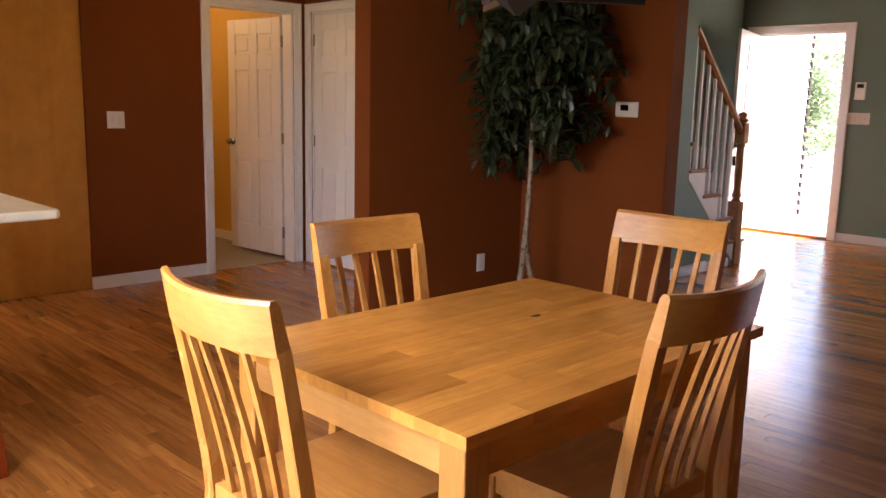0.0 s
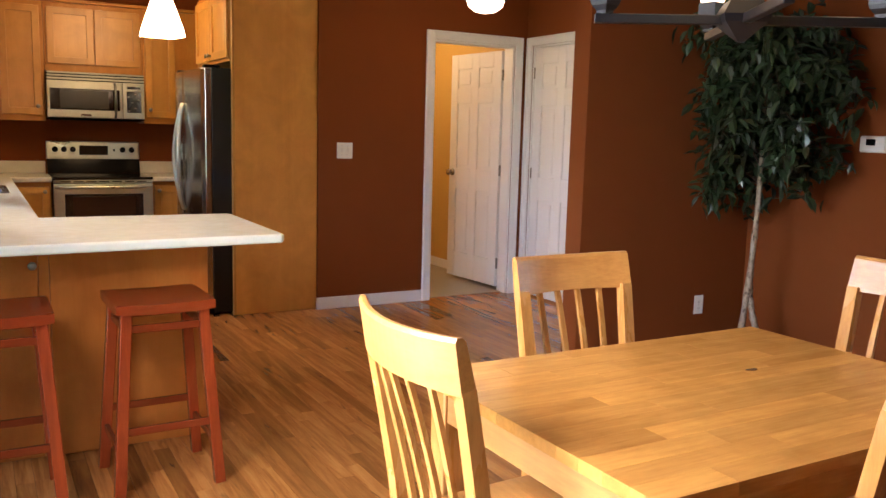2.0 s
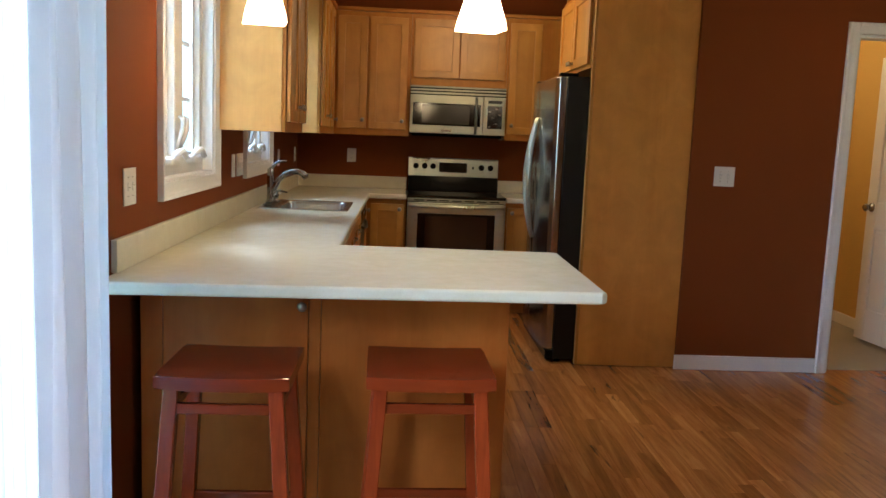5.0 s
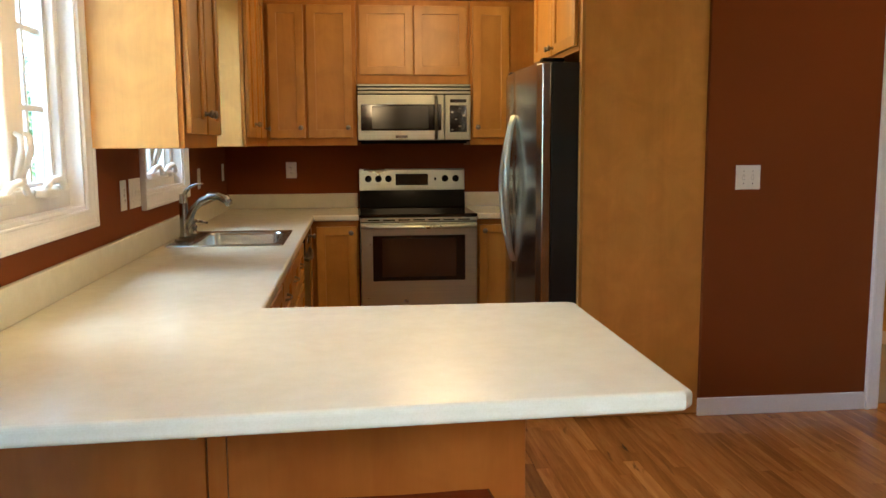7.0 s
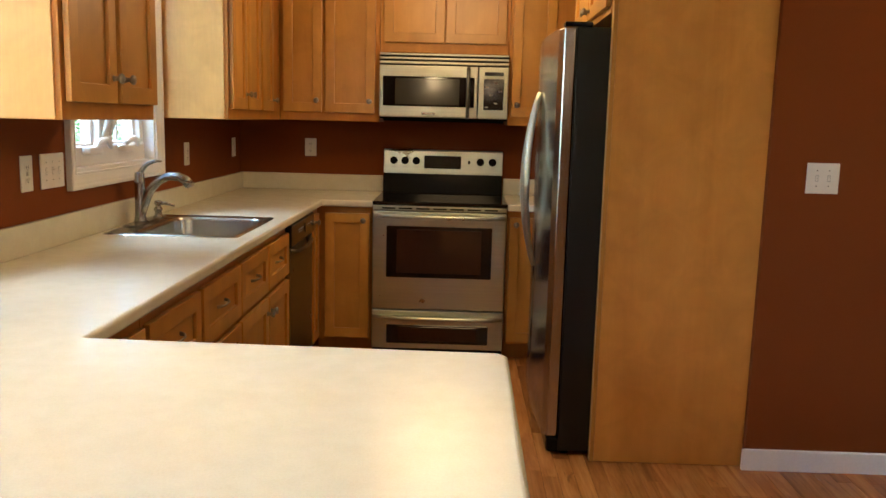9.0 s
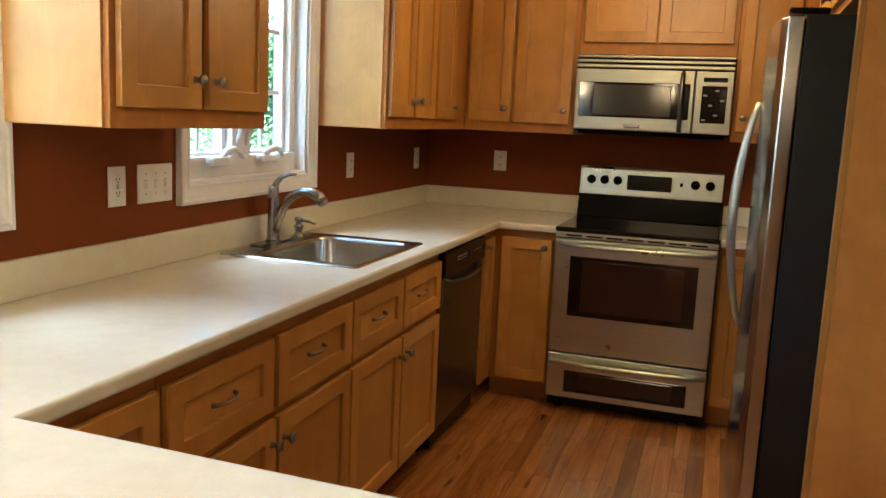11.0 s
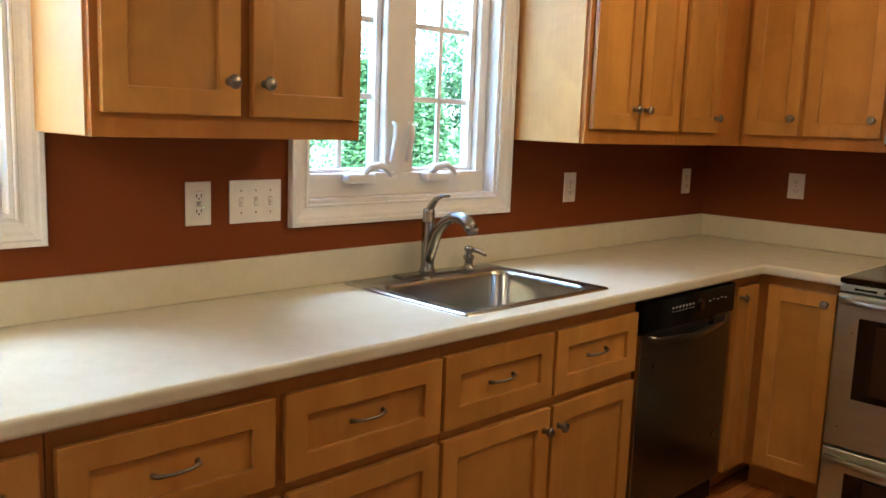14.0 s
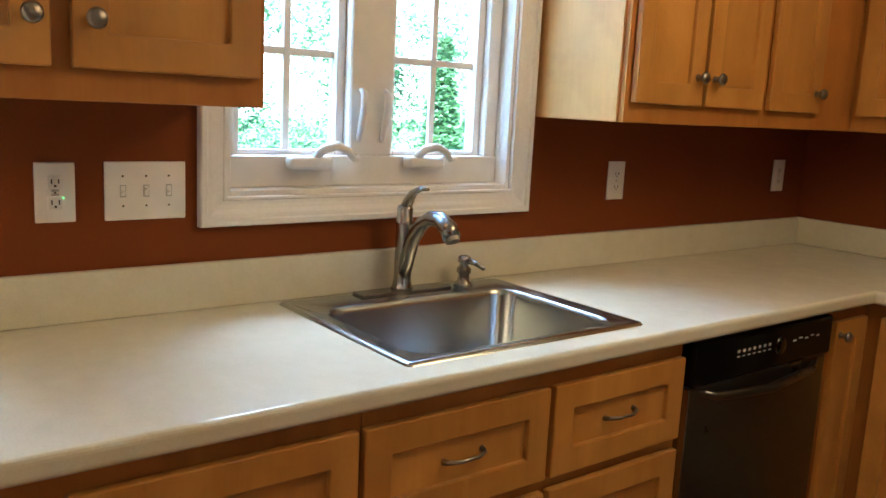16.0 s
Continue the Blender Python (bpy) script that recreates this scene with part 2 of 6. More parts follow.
TILE = paint("bath_floor_tile", (0.30, 0.265, 0.20), 0.5, 0.15, 40.0)
ASPHALT = paint("concrete_drive", (0.50, 0.48, 0.45), 0.85, 0.08, 120.0)
SIDING = paint("white_siding", (0.80, 0.80, 0.79), 0.5, 0.03)


def counter_material():
    n = Nodes("cream_laminate", 0.17)
    v = n.coords()
    speck = n.noise(v, 260.0, 2.0, 0.7)
    cloud = n.noise(v, 16.0, 5.0, 0.6)
    c = n.ramp(cloud, [(0.3, (0.62, 0.59, 0.445)), (0.7, (0.68, 0.655, 0.515))])
    c = n.mix(0.16, c, n.ramp(speck, [(0.36, (0.60, 0.56, 0.41)), (0.6, (0.78, 0.76, 0.63))]))
    n.base(c).vary_rough(cloud, 0.17, 0.22).bump(speck, 0.012, 0.0004)
    n.b.inputs["Specular IOR Level"].default_value = 0.13
    return n.mat


COUNTER = counter_material()


def curtain_material(name, dark, light, thin):
    n = Nodes(name, 0.85)
    weave = n.noise(n.coords((400, 400, 60)), 1.0, 2.0)
    n.base(n.ramp(weave, [(0.3, dark), (0.7, light)])).bump(weave, 0.1, 0.001)
    n.b.inputs["Transmission Weight"].default_value = 0.0
    tr = n.add("ShaderNodeBsdfTranslucent")
    tr.inputs["Color"].default_value = (*light, 1)
    mx = n.add("ShaderNodeMixShader")
    mx.inputs[0].default_value = thin
    n.link(n.b.outputs[0], mx.inputs[1])
    n.link(tr.outputs[0], mx.inputs[2])
    n.link(mx.outputs[0], n.t.nodes["Material Output"].inputs["Surface"])
    return n.mat


CLOTH = curtain_material("pale_curtain_cloth", (0.82, 0.80, 0.80), (0.88, 0.86, 0.86), 0.72)
SHEER = curtain_material("white_sheer_cloth", (0.84, 0.84, 0.84), (0.90, 0.90, 0.90), 0.8)


def glass_material():
    n = Nodes("clear_glass", 0.0)
    n.base((0.80, 0.98, 1.0))
    n.b.inputs["Transmission Weight"].default_value = 1.0
    n.b.inputs["IOR"].default_value = 1.05
    return n.mat


GLASS = glass_material()


def leaf_material(name, light, dark, rough=0.4, thin=0.0):
    n = Nodes(name, rough)
    rnd = n.add("ShaderNodeNewGeometry").outputs["Random Per Island"]
    f = n.noise(n.coords(), 30.0, 3.0)
    c = n.mix(0.4, n.ramp(rnd, [(0.0, dark), (1.0, light)]), n.ramp(f, [(0.3, dark), (0.7, light)]))
    n.base(c)
    if thin:
        tr = n.add("ShaderNodeBsdfTranslucent")
        n.link(c, tr.inputs["Color"])
        mx = n.add("ShaderNodeMixShader")
        mx.inputs[0].default_value = thin
        n.link(n.b.outputs[0], mx.inputs[1])
        n.link(tr.outputs[0], mx.inputs[2])
        n.link(mx.outputs[0], n.t.nodes["Material Output"].inputs["Surface"])
    return n.mat


LEAF = leaf_material("ficus_leaf", (0.026, 0.058, 0.018), (0.006, 0.014, 0.006), 0.36)
CEDAR = leaf_material("cedar_foliage", (0.19, 0.31, 0.15), (0.13, 0.24, 0.10), 0.7, 0.45)
BUSH = leaf_material("bush_foliage", (0.20, 0.30, 0.17), (0.14, 0.24, 0.11), 0.7, 0.45)
GRASS = paint("lawn", (0.10, 0.20, 0.045), 0.9, 0.3, 30.0, 0.4)


# ---------------------------------------------------------------- building helpers
ORIGIN = {}


def mesh_of(name, bm):
    bmesh.ops.recalc_face_normals(bm, faces=bm.faces)
    me = bpy.data.meshes.new(name)
    bm.to_mesh(me)
    bm.free()
    return me


def thing(name, at, label, category, group="", kind=""):
    """An Empty at the base of a thing, to parent its parts."""
    ob = new(name)
    ob.location = at
    ORIGIN[ob.name] = Vector(at)
    return tagged(ob, label, category, group, kind)


def part(name, bm, material, parent, label="", smooth=False):
    """Links a bmesh, given in the world's metres, as one mesh under a thing or a part."""
    off = ORIGIN[parent.name]
    bmesh.ops.translate(bm, verts=bm.verts, vec=-off)
    me = mesh_of(name, bm)
    me.materials.append(material)
    if smooth:
        for p in me.polygons:
            p.use_smooth = True
    ob = new(name, me)
    ob.parent = parent
    ORIGIN[ob.name] = off
    return tagged(ob, label)


def solid(name, bm, material, label, category, kind="", group="", smooth=False):
    """One mesh that is a thing by itself; its origin lies at the world's origin."""
    me = mesh_of(name, bm)
    me.materials.append(material)
    if smooth:
        for p in me.polygons:
            p.use_smooth = True
    ob = new(name, me)
    ORIGIN[ob.name] = Vector((0, 0, 0))
    return tagged(ob, label, category, group, kind)


def add_box(bm, x0, x1, y0, y1, z0, z1, m=None):
    vs = [bm.verts.new((x, y, z)) for x in (x0, x1) for y in (y0, y1) for z in (z0, z1)]
    if m is not None:
        for v in vs:
            v.co = m @ v.co
    for f in ((0, 1, 3, 2), (4, 6, 7, 5), (0, 4, 5, 1), (2, 3, 7, 6), (0, 2, 6, 4), (1, 5, 7, 3)):
        bm.faces.new([vs[i] for i in f])
    return vs


def boxes(*list_, bev=0.003, seg=1, m=None):
    bm = bmesh.new()
    for b in list_:
        add_box(bm, *b, m=m)
    if bev:
        bmesh.ops.bevel(bm, geom=list(bm.edges), offset=bev, segments=seg, affect="EDGES", profile=0.5)
    return bm


def sweep(bm, pts, radii, sides=10, cap=True, turn=0.0, flat=1.0):
    """A tube along points. sides=4 with turn=45 gives a square bar; flat squeezes one way."""
    pts = [Vector(p) for p in pts]
    if not isinstance(radii, (list, tuple)):
        radii = [radii] * len(pts)
    rings, ref = [], None
    for i, p in enumerate(pts):
        d = (pts[min(i + 1, len(pts) - 1)] - pts[max(i - 1, 0)]).normalized()
        if ref is None:
            ref = Vector((1, 0, 0)) if abs(d.z) > 0.95 else d.cross(Vector((0, 0, 1))).normalized()
        a = (ref - d * ref.dot(d)).normalized()
        ref = a
        b = d.cross(a)
        ring = []
        for k in range(sides):
            t = 2 * math.pi * k / sides + radians(turn)
            ring.append(bm.verts.new(p + (a * math.cos(t) + b * math.sin(t) * flat) * radii[i]))
        rings.append(ring)
    for r0, r1 in zip(rings, rings[1:]):
        for k in range(sides):
            bm.faces.new((r0[k], r0[(k + 1) % sides], r1[(k + 1) % sides], r1[k]))
    if cap:
        bm.faces.new(rings[0][::-1])
        bm.faces.new(rings[-1])


def tube(pts, radii, sides=10, turn=0.0, flat=1.0):
    bm = bmesh.new()
    sweep(bm, pts, radii, sides, True, turn, flat)
    return bm


def lathe(profile, centre, sides=20, axis="z"):
    """A turned shape: profile of (radius, height)."""
    bm = bmesh.new()
    rings = []
    for r, h in profile:
        ring = []
        for k in range(sides):
            t = 2 * math.pi * k / sides
            p = Vector((r * math.cos(t), r * math.sin(t), h))
            if axis == "x":
                p = Vector((p.z, p.x, p.y))
            elif axis == "y":
                p = Vector((p.x, -p.z, p.y))
            elif axis == "-x":
                p = Vector((-p.z, p.x, p.y))
            ring.append(bm.verts.new(p + Vector(centre)))
        rings.append(ring)
    for r0, r1 in zip(rings, rings[1:]):
        for k in range(sides):
            bm.faces.new((r0[k], r0[(k + 1) % sides], r1[(k + 1) % sides], r1[k]))
    bm.faces.new(rings[0][::-1])
    bm.faces.new(rings[-1])
    return bm


def prism(points, lo, hi, axis="z", bev=0.0):
    """A polygon pushed from lo to hi along an axis; points lie in the other two axes, in order."""
    bm = bmesh.new()

    def place(p, h):
        return {"z": (p[0], p[1], h), "y": (p[0], h, p[1]), "x": (h, p[0], p[1])}[axis]
    a = [bm.verts.new(place(p, lo)) for p in points]
    b = [bm.verts.new(place(p, hi)) for p in points]
    bm.faces.new(a)
    bm.faces.new(b[::-1])
    for i in range(len(points)):
        j = (i + 1) % len(points)
        bm.faces.new((a[i], a[j], b[j], b[i]))
    if bev:
        bmesh.ops.bevel(bm, geom=list(bm.edges), offset=bev, segments=2, affect="EDGES", profile=0.5)
    return bm


def face(origin, facing):
    """A frame for a vertical front: u to the viewer's right, v up, w towards the viewer."""
    u, w = {"+x": ((0, 1, 0), (1, 0, 0)), "-y": ((1, 0, 0), (0, -1, 0)), "-x": ((0, -1, 0), (-1, 0, 0))}[facing]
    m = Matrix.Identity(4)
    for i in range(3):
        m[i][0], m[i][1], m[i][2], m[i][3] = u[i], (0, 0, 1)[i], w[i], origin[i]
    return m


def moved(bm, m):
    bmesh.ops.transform(bm, matrix=m, verts=bm.verts)
    return bm


def ring_frame(u0, u1, v0, v1, fw, w0, w1, bev=0.003):
    """A rectangular frame in one piece, with eased edges."""
    bm = bmesh.new()
    loops = []
    for w in (w0, w1):
        for a, b, c, d in ((u0, u1, v0, v1), (u0 + fw, u1 - fw, v0 + fw, v1 - fw)):
            loops.append([bm.verts.new(p) for p in ((a, c, w), (b, c, w), (b, d, w), (a, d, w))])
    for p, q in ((0, 1), (2, 3), (0, 2), (1, 3)):
        for k in range(4):
            j = (k + 1) % 4
            bm.faces.new((loops[p][k], loops[p][j], loops[q][j], loops[q][k]))
    bmesh.ops.recalc_face_normals(bm, faces=bm.faces)
    edge = [e for e in bm.edges if len(e.link_faces) == 2 and e.calc_face_angle(0) > 1.0]
    bmesh.ops.bevel(bm, geom=edge, offset=bev, segments=2, affect="EDGES", profile=0.5)
    return bm


def wall(name, label, material, list_, bev=0.0):
    return solid(name, boxes(*list_, bev=bev), material, label, "wall", "structure")


# ---------------------------------------------------------------- large structure
CEIL = 2.60
P0, P1 = -7.25, -4.60                    # patio door opening along the window wall
W2 = (-2.31, -1.495)                     # sink window opening
W1 = (-3.92, -3.10)                      # second window opening
WZ0, WZ1 = 1.155, 2.14
wall("wall_west", "rust painted wall with windows and a patio door", RUST, [
    (-0.15, 0, -10.2, P0, 0, CEIL), (-0.15, 0, P0, P1, 2.08, CEIL), (-0.15, 0, P1, W1[0], 0, CEIL),
    (-0.15, 0, W1[0], W1[1], 0, WZ0), (-0.15, 0, W1[0], W1[1], WZ1, CEIL), (-0.15, 0, W1[1], W2[0], 0, CEIL),
    (-0.15, 0, W2[0], W2[1], 0, WZ0), (-0.15, 0, W2[0], W2[1], WZ1, CEIL), (-0.15, 0, W2[1], 0.15, 0, CEIL)])
wall("wall_north", "rust painted kitchen wall behind the range", RUST, [(0, 2.72, 0, 0.15, 0, CEIL)])
wall("wall_fridge", "rust painted wall behind the refrigerator", RUST, [(2.59, 2.72, -1.92, 0, 0, CEIL)])
D1 = (3.533, 4.292)
YS = -2.06
wall("wall_hall", "rust painted wall with a light switch and a door opening", RUST, [
    (2.59, D1[0], YS, YS + 0.13, 0, CEIL), (D1[0], D1[1], YS, YS + 0.13, 2.06, CEIL), (D1[1], 4.53, YS, YS + 0.13, 0, CEIL)])
XC = 4.41
D2 = (-2.91, -2.15)
# unseen box added behind the closet door so no sky shows beneath it
wall("wall_closet_light_stop", "unseen plain walls added behind the closet door against light leaks", RUST, [
    (XC + 0.70, XC + 0.78, -3.06, -1.93, -0.1, CEIL), (XC + 0.13, XC + 0.70, -3.06, -2.98, -0.1, CEIL), (XC + 0.13, XC + 0.70, -2.06, -1.98, -0.1, CEIL),
    (XC + 0.13, XC + 0.70, -2.98, -2.06, -0.1, -0.02)])
wall("wall_closet", "rust painted hall end wall with a closet door", RUST, [
    (XC, XC + 0.13, D2[1], YS, 0, CEIL), (XC, XC + 0.13, D2[0], D2[1], 2.06, CEIL), (XC, XC + 0.13, -4.115, D2[0], 0, CEIL)])
YW, XW, YE = -4.25, 4.635, -5.335
wall("wall_dining", "rust painted dining wall behind the potted tree", RUST, [(3.30, XW, YW, YW + 0.135, 0, CEIL)])
wall("wall_thermostat", "rust painted wall with a white thermostat", RUST, [(XW, XW + 0.135, YE, YW + 0.135, 0, CEIL)])
wall("wall_stairs", "sage green wall beside the stairs", GREEN, [(XW + 0.135, 6.40, -4.5, -4.4, 0, CEIL)])
wall("wall_stair_back", "sage green wall behind the staircase", GREEN, [(XW + 0.135, 9.5, -3.31, -3.19, 0, CEIL)])
FD = (-4.47, -3.475)
wall("wall_entry", "sage green wall with the front door opening", GREEN, [
    (9.5, 9.64, -10.2, -8.25, 0, CEIL), (9.5, 9.64, -8.25, -6.35, 0, 0.85), (9.5, 9.64, -8.25, -6.35, 2.15, CEIL), (9.5, 9.64, -6.35, FD[0], 0, CEIL), (9.5, 9.64, FD[0], FD[1], 2.19, CEIL), (9.5, 9.64, FD[1], -3.19, 0, CEIL)])
wall("wall_south", "plain rust painted wall closing the room", RUST, [(-0.15, 9.64, -10.35, -10.2, 0, CEIL)])
wall("wall_bath", "ochre yellow bathroom walls", OCHRE, [
    (4.43, 4.53, YS + 0.13, 1.0, 0, CEIL), (2.72, 4.53, 1.0, 1.1, 0, CEIL), (2.722, 2.80, YS + 0.13, 1.0, 0, CEIL),
    (2.80, D1[0], YS + 0.132, YS + 0.14, 0, CEIL)])
solid("ceiling", boxes((-0.15, 9.64, -10.35, 1.1, CEIL, CEIL + 0.12), bev=0), CEILING, "flat cream painted ceiling", "ceiling", "structure")
solid("floor_bath", boxes((2.80, 4.43, YS + 0.07, 1.0, -0.05, 0.005), bev=0.001), TILE, "grey beige bathroom tile floor", "floor", "structure")
solid("roof_slab", boxes((-0.45, 9.9, -10.6, 1.4, CEIL + 0.13, CEIL + 0.3), bev=0), SIDING, "flat roof deck over the rooms", "roof", "structure")


def baseboard(name, x0, x1, y0, y1, h=0.09):
    b = boxes((x0, x1, y0, y1, 0.0, h), bev=0.004, seg=2)
    return solid(name, b, WHITE, "white painted wooden baseboard", "baseboard", "structure")


baseboard("baseboard", 2.575, D1[0] - 0.068, YS - 0.016, YS)
baseboard("baseboard", XC - 0.014, XC, -4.11, D2[0] - 0.075)
baseboard("baseboard", XW + 0.137, 6.78, -4.516, -4.5)
baseboard("baseboard", 6.78, 7.16, -4.522, -4.5, 0.075)
baseboard("baseboard", 9.486, 9.5, -9.9, FD[0] - 0.08)
baseboard("baseboard", 4.416, 4.43, YS + 0.15, 1.0)


def profile_ring(u0, u1, v0, v1, steps):
    """A mitred moulding round a rectangle: steps of (inset from the outer edge, height off the wall)."""
    bm = bmesh.new()
    loops = []
    for k, w in steps:
        loops.append([bm.verts.new(p) for p in ((u0 + k, v0 + k, w), (u1 - k, v0 + k, w), (u1 - k, v1 - k, w), (u0 + k, v1 - k, w))])
    for p, q in zip(loops, loops[1:]):
        for i in range(4):
            j = (i + 1) % 4
            bm.faces.new((p[i], p[j], q[j], q[i]))
    return bm


def casing(name, m, u0, u1, v0, v1, width=0.068, depth=0.018, sill=False, label="white painted wooden casing", kind="structure"):
    """A moulded frame round an opening: butted bands round a door, one mitred moulding round a window."""
    t = thing(name, m @ Vector((u0, v0, 0)), label, "trim", "", kind)
    w = width
    if sill:
        a, b, c, d = u0 - w, u1 + w, v0 - w, v1 + w
        part("moulding", moved(profile_ring(a, b, c, d, [(0, 0), (0, depth + 0.005), (0.003, depth + 0.008), (0.013, depth + 0.008), (0.017, depth + 0.003), (0.026, depth + 0.001), (0.036, depth - 0.004),
              (0.046, depth - 0.007), (0.054, depth - 0.008), (0.056, depth - 0.005), (w - 0.002, depth - 0.005), (w, depth - 0.007), (w, 0)]), m), WHITE, t)
        return t
    sides = [("upright", (u0 - w, u0, v0, v1 + w)), ("upright", (u1, u1 + w, v0, v1 + w)),
             ("head", (u0, u1, v1, v1 + w))]
    for nm, (a, b, c, d) in sides:
        lst = [(a, b, c, d, 0, depth)]
        if nm == "upright":
            lst.append((a if a < u0 else b - 0.02, a + 0.02 if a < u0 else b, c, d, depth - 0.002, depth + 0.008))
        else:
            lst.append((a, b, d - 0.02, d, depth - 0.002, depth + 0.008))
        part(nm, boxes(*lst, bev=0.0025, m=m), WHITE, t)
    return t


casing("door_casing", face((0, YS, 0), "-y"), D1[0], D1[1], 0, 2.06, 0.066)
casing("door_casing", face((XC, 0, 0), "-x"), -D2[1], -D2[0], 0, 2.06, 0.066)
casing("door_casing", face((9.5, 0, 0), "-x"), -FD[1], -FD[0], 0, 2.19, 0.085)

# jamb linings
solid("door_jamb", boxes((XC + 0.002, XC + 0.128, D2[0], D2[0] + 0.014, 0, 2.06), (XC + 0.002, XC + 0.128, D2[1] - 0.014, D2[1], 0, 2.06),
      (XC + 0.002, XC + 0.128, D2[0] + 0.014, D2[1] - 0.014, 2.044, 2.06), bev=0.001), WHITE, "white painted closet door jamb lining", "trim", "structure")
solid("door_jamb", boxes((D1[0], D1[0] + 0.018, YS + 0.002, YS + 0.128, 0, 2.06), (D1[1] - 0.018, D1[1], YS + 0.002, YS + 0.128, 0, 2.06),
      (D1[0] + 0.018, D1[1] - 0.018, YS + 0.002, YS + 0.128, 2.042, 2.06), bev=0.001), WHITE, "white painted door jamb lining", "trim", "structure")
solid("door_jamb", boxes((9.502, 9.638, FD[0], FD[0] + 0.02, 0, 2.19), (9.502, 9.638, FD[1] - 0.02, FD[1], 0, 2.19),
      (9.502, 9.638, FD[0] + 0.02, FD[1] - 0.02, 2.17, 2.19), bev=0.001), WHITE, "white painted front door jamb lining", "trim", "structure")
solid("threshold", boxes((9.48, 9.66, FD[0], FD[1], 0.0, 0.025), bev=0.004), STAIR_WOOD, "dark wooden front door threshold", "threshold", "structure")


# ---------------------------------------------------------------- doors
def six_panel_door(name, width, height, label, knob_side, hinges=True, lite=False):
    """A moulded door in local metres: u along x from the hinge edge, y through its thickness, base at the origin."""
    t = thing(name, (0, 0, 0), label, "door", "", "structure")
    th = 0.035
    st, mid = 0.105, 0.10
    pw = (width - 2 * st - mid) / 2
    rows = [(0.226, 0.80), (0.99, 1.565), (1.70, height - 0.13)] if not lite else [(0.226, 0.80), (0.99, 1.60), (1.76, height - 0.14)]
    bars = [(0, st, 0, th, 0, height), (width - st, width, 0, th, 0, height), (st + pw, st + pw + mid, 0, th, 0.0, height)]
    zs = [0.0] + [z for r in rows for z in r] + [height]
    for a, b in zip(zs[0::2], zs[1::2]):
        bars += [(st, st + pw, 0, th, a, b), (st + pw + mid, width - st, 0, th, a, b)]
    slab = part("slab", boxes(*bars, bev=0.004), WHITE, t)
    for a, b in rows:
        for x0 in (st, st + pw + mid):
            part("panel", boxes((x0 + 0.002, x0 + pw - 0.002, 0.009, th - 0.009, a, b), (x0 + 0.03, x0 + pw - 0.03, 0.003, th - 0.003, a + 0.03, b - 0.03), bev=0.003), WHITE, slab)
    if hinges:
        for z in (0.20, height / 2, height - 0.2):
            part("hinge", boxes((-0.014, 0.012, -0.006, 0.03, z - 0.045, z + 0.045), bev=0.002), PEWTER, t, "pewter butt hinge")
    kx = width - 0.06
    for s in (-1, 1):
        y = -0.001 if s < 0 else th + 0.001
        b = lathe([(0.032, 0), (0.032, 0.006), (0.012, 0.01), (0.011, 0.028), (0.024, 0.036), (0.029, 0.05), (0.02, 0.062)], (0, 0, 0), 16, "y")
        if s > 0:
            moved(b, Matrix.Scale(-1, 4, (0, 1, 0)))
        part("knob", moved(b, Matrix.Translation((kx, y, 0.95))), NICKEL, t, "brushed nickel door knob", True)
    return t


bath_door = six_panel_door("door_1", 0.735, 1.995, "white six-panel door standing open into the bathroom", 1)
bath_door.matrix_basis = pose(D1[1] + 0.004, YS + 0.152, 0.036, 0, 0, 94.5)
closet = six_panel_door("door_2", 0.728, 2.03, "white six-panel closet door, closed", 1)
closet.matrix_basis = pose(XC + 0.010, D2[1] - 0.016, 0.012, 0, 0, -90)
front = six_panel_door("door_3", 0.94, 2.15, "white panelled front door standing open inward", 1, True, True)
front.matrix_basis = pose(9.49, FD[1] - 0.03, 0.03, 0, 0, 194)
for z in (1.12, 0.98, 0.80):
    b = boxes((0.84, 0.90, 0.035, 0.062, z - 0.05, z + 0.05) if z < 0.9 else (0.85, 0.90, 0.035, 0.055, z - 0.028, z + 0.028), bev=0.006)
    me = mesh_of("lock", b)
    me.materials.append(BLACK)
    lk = new("lock", me)
    lk.parent = front


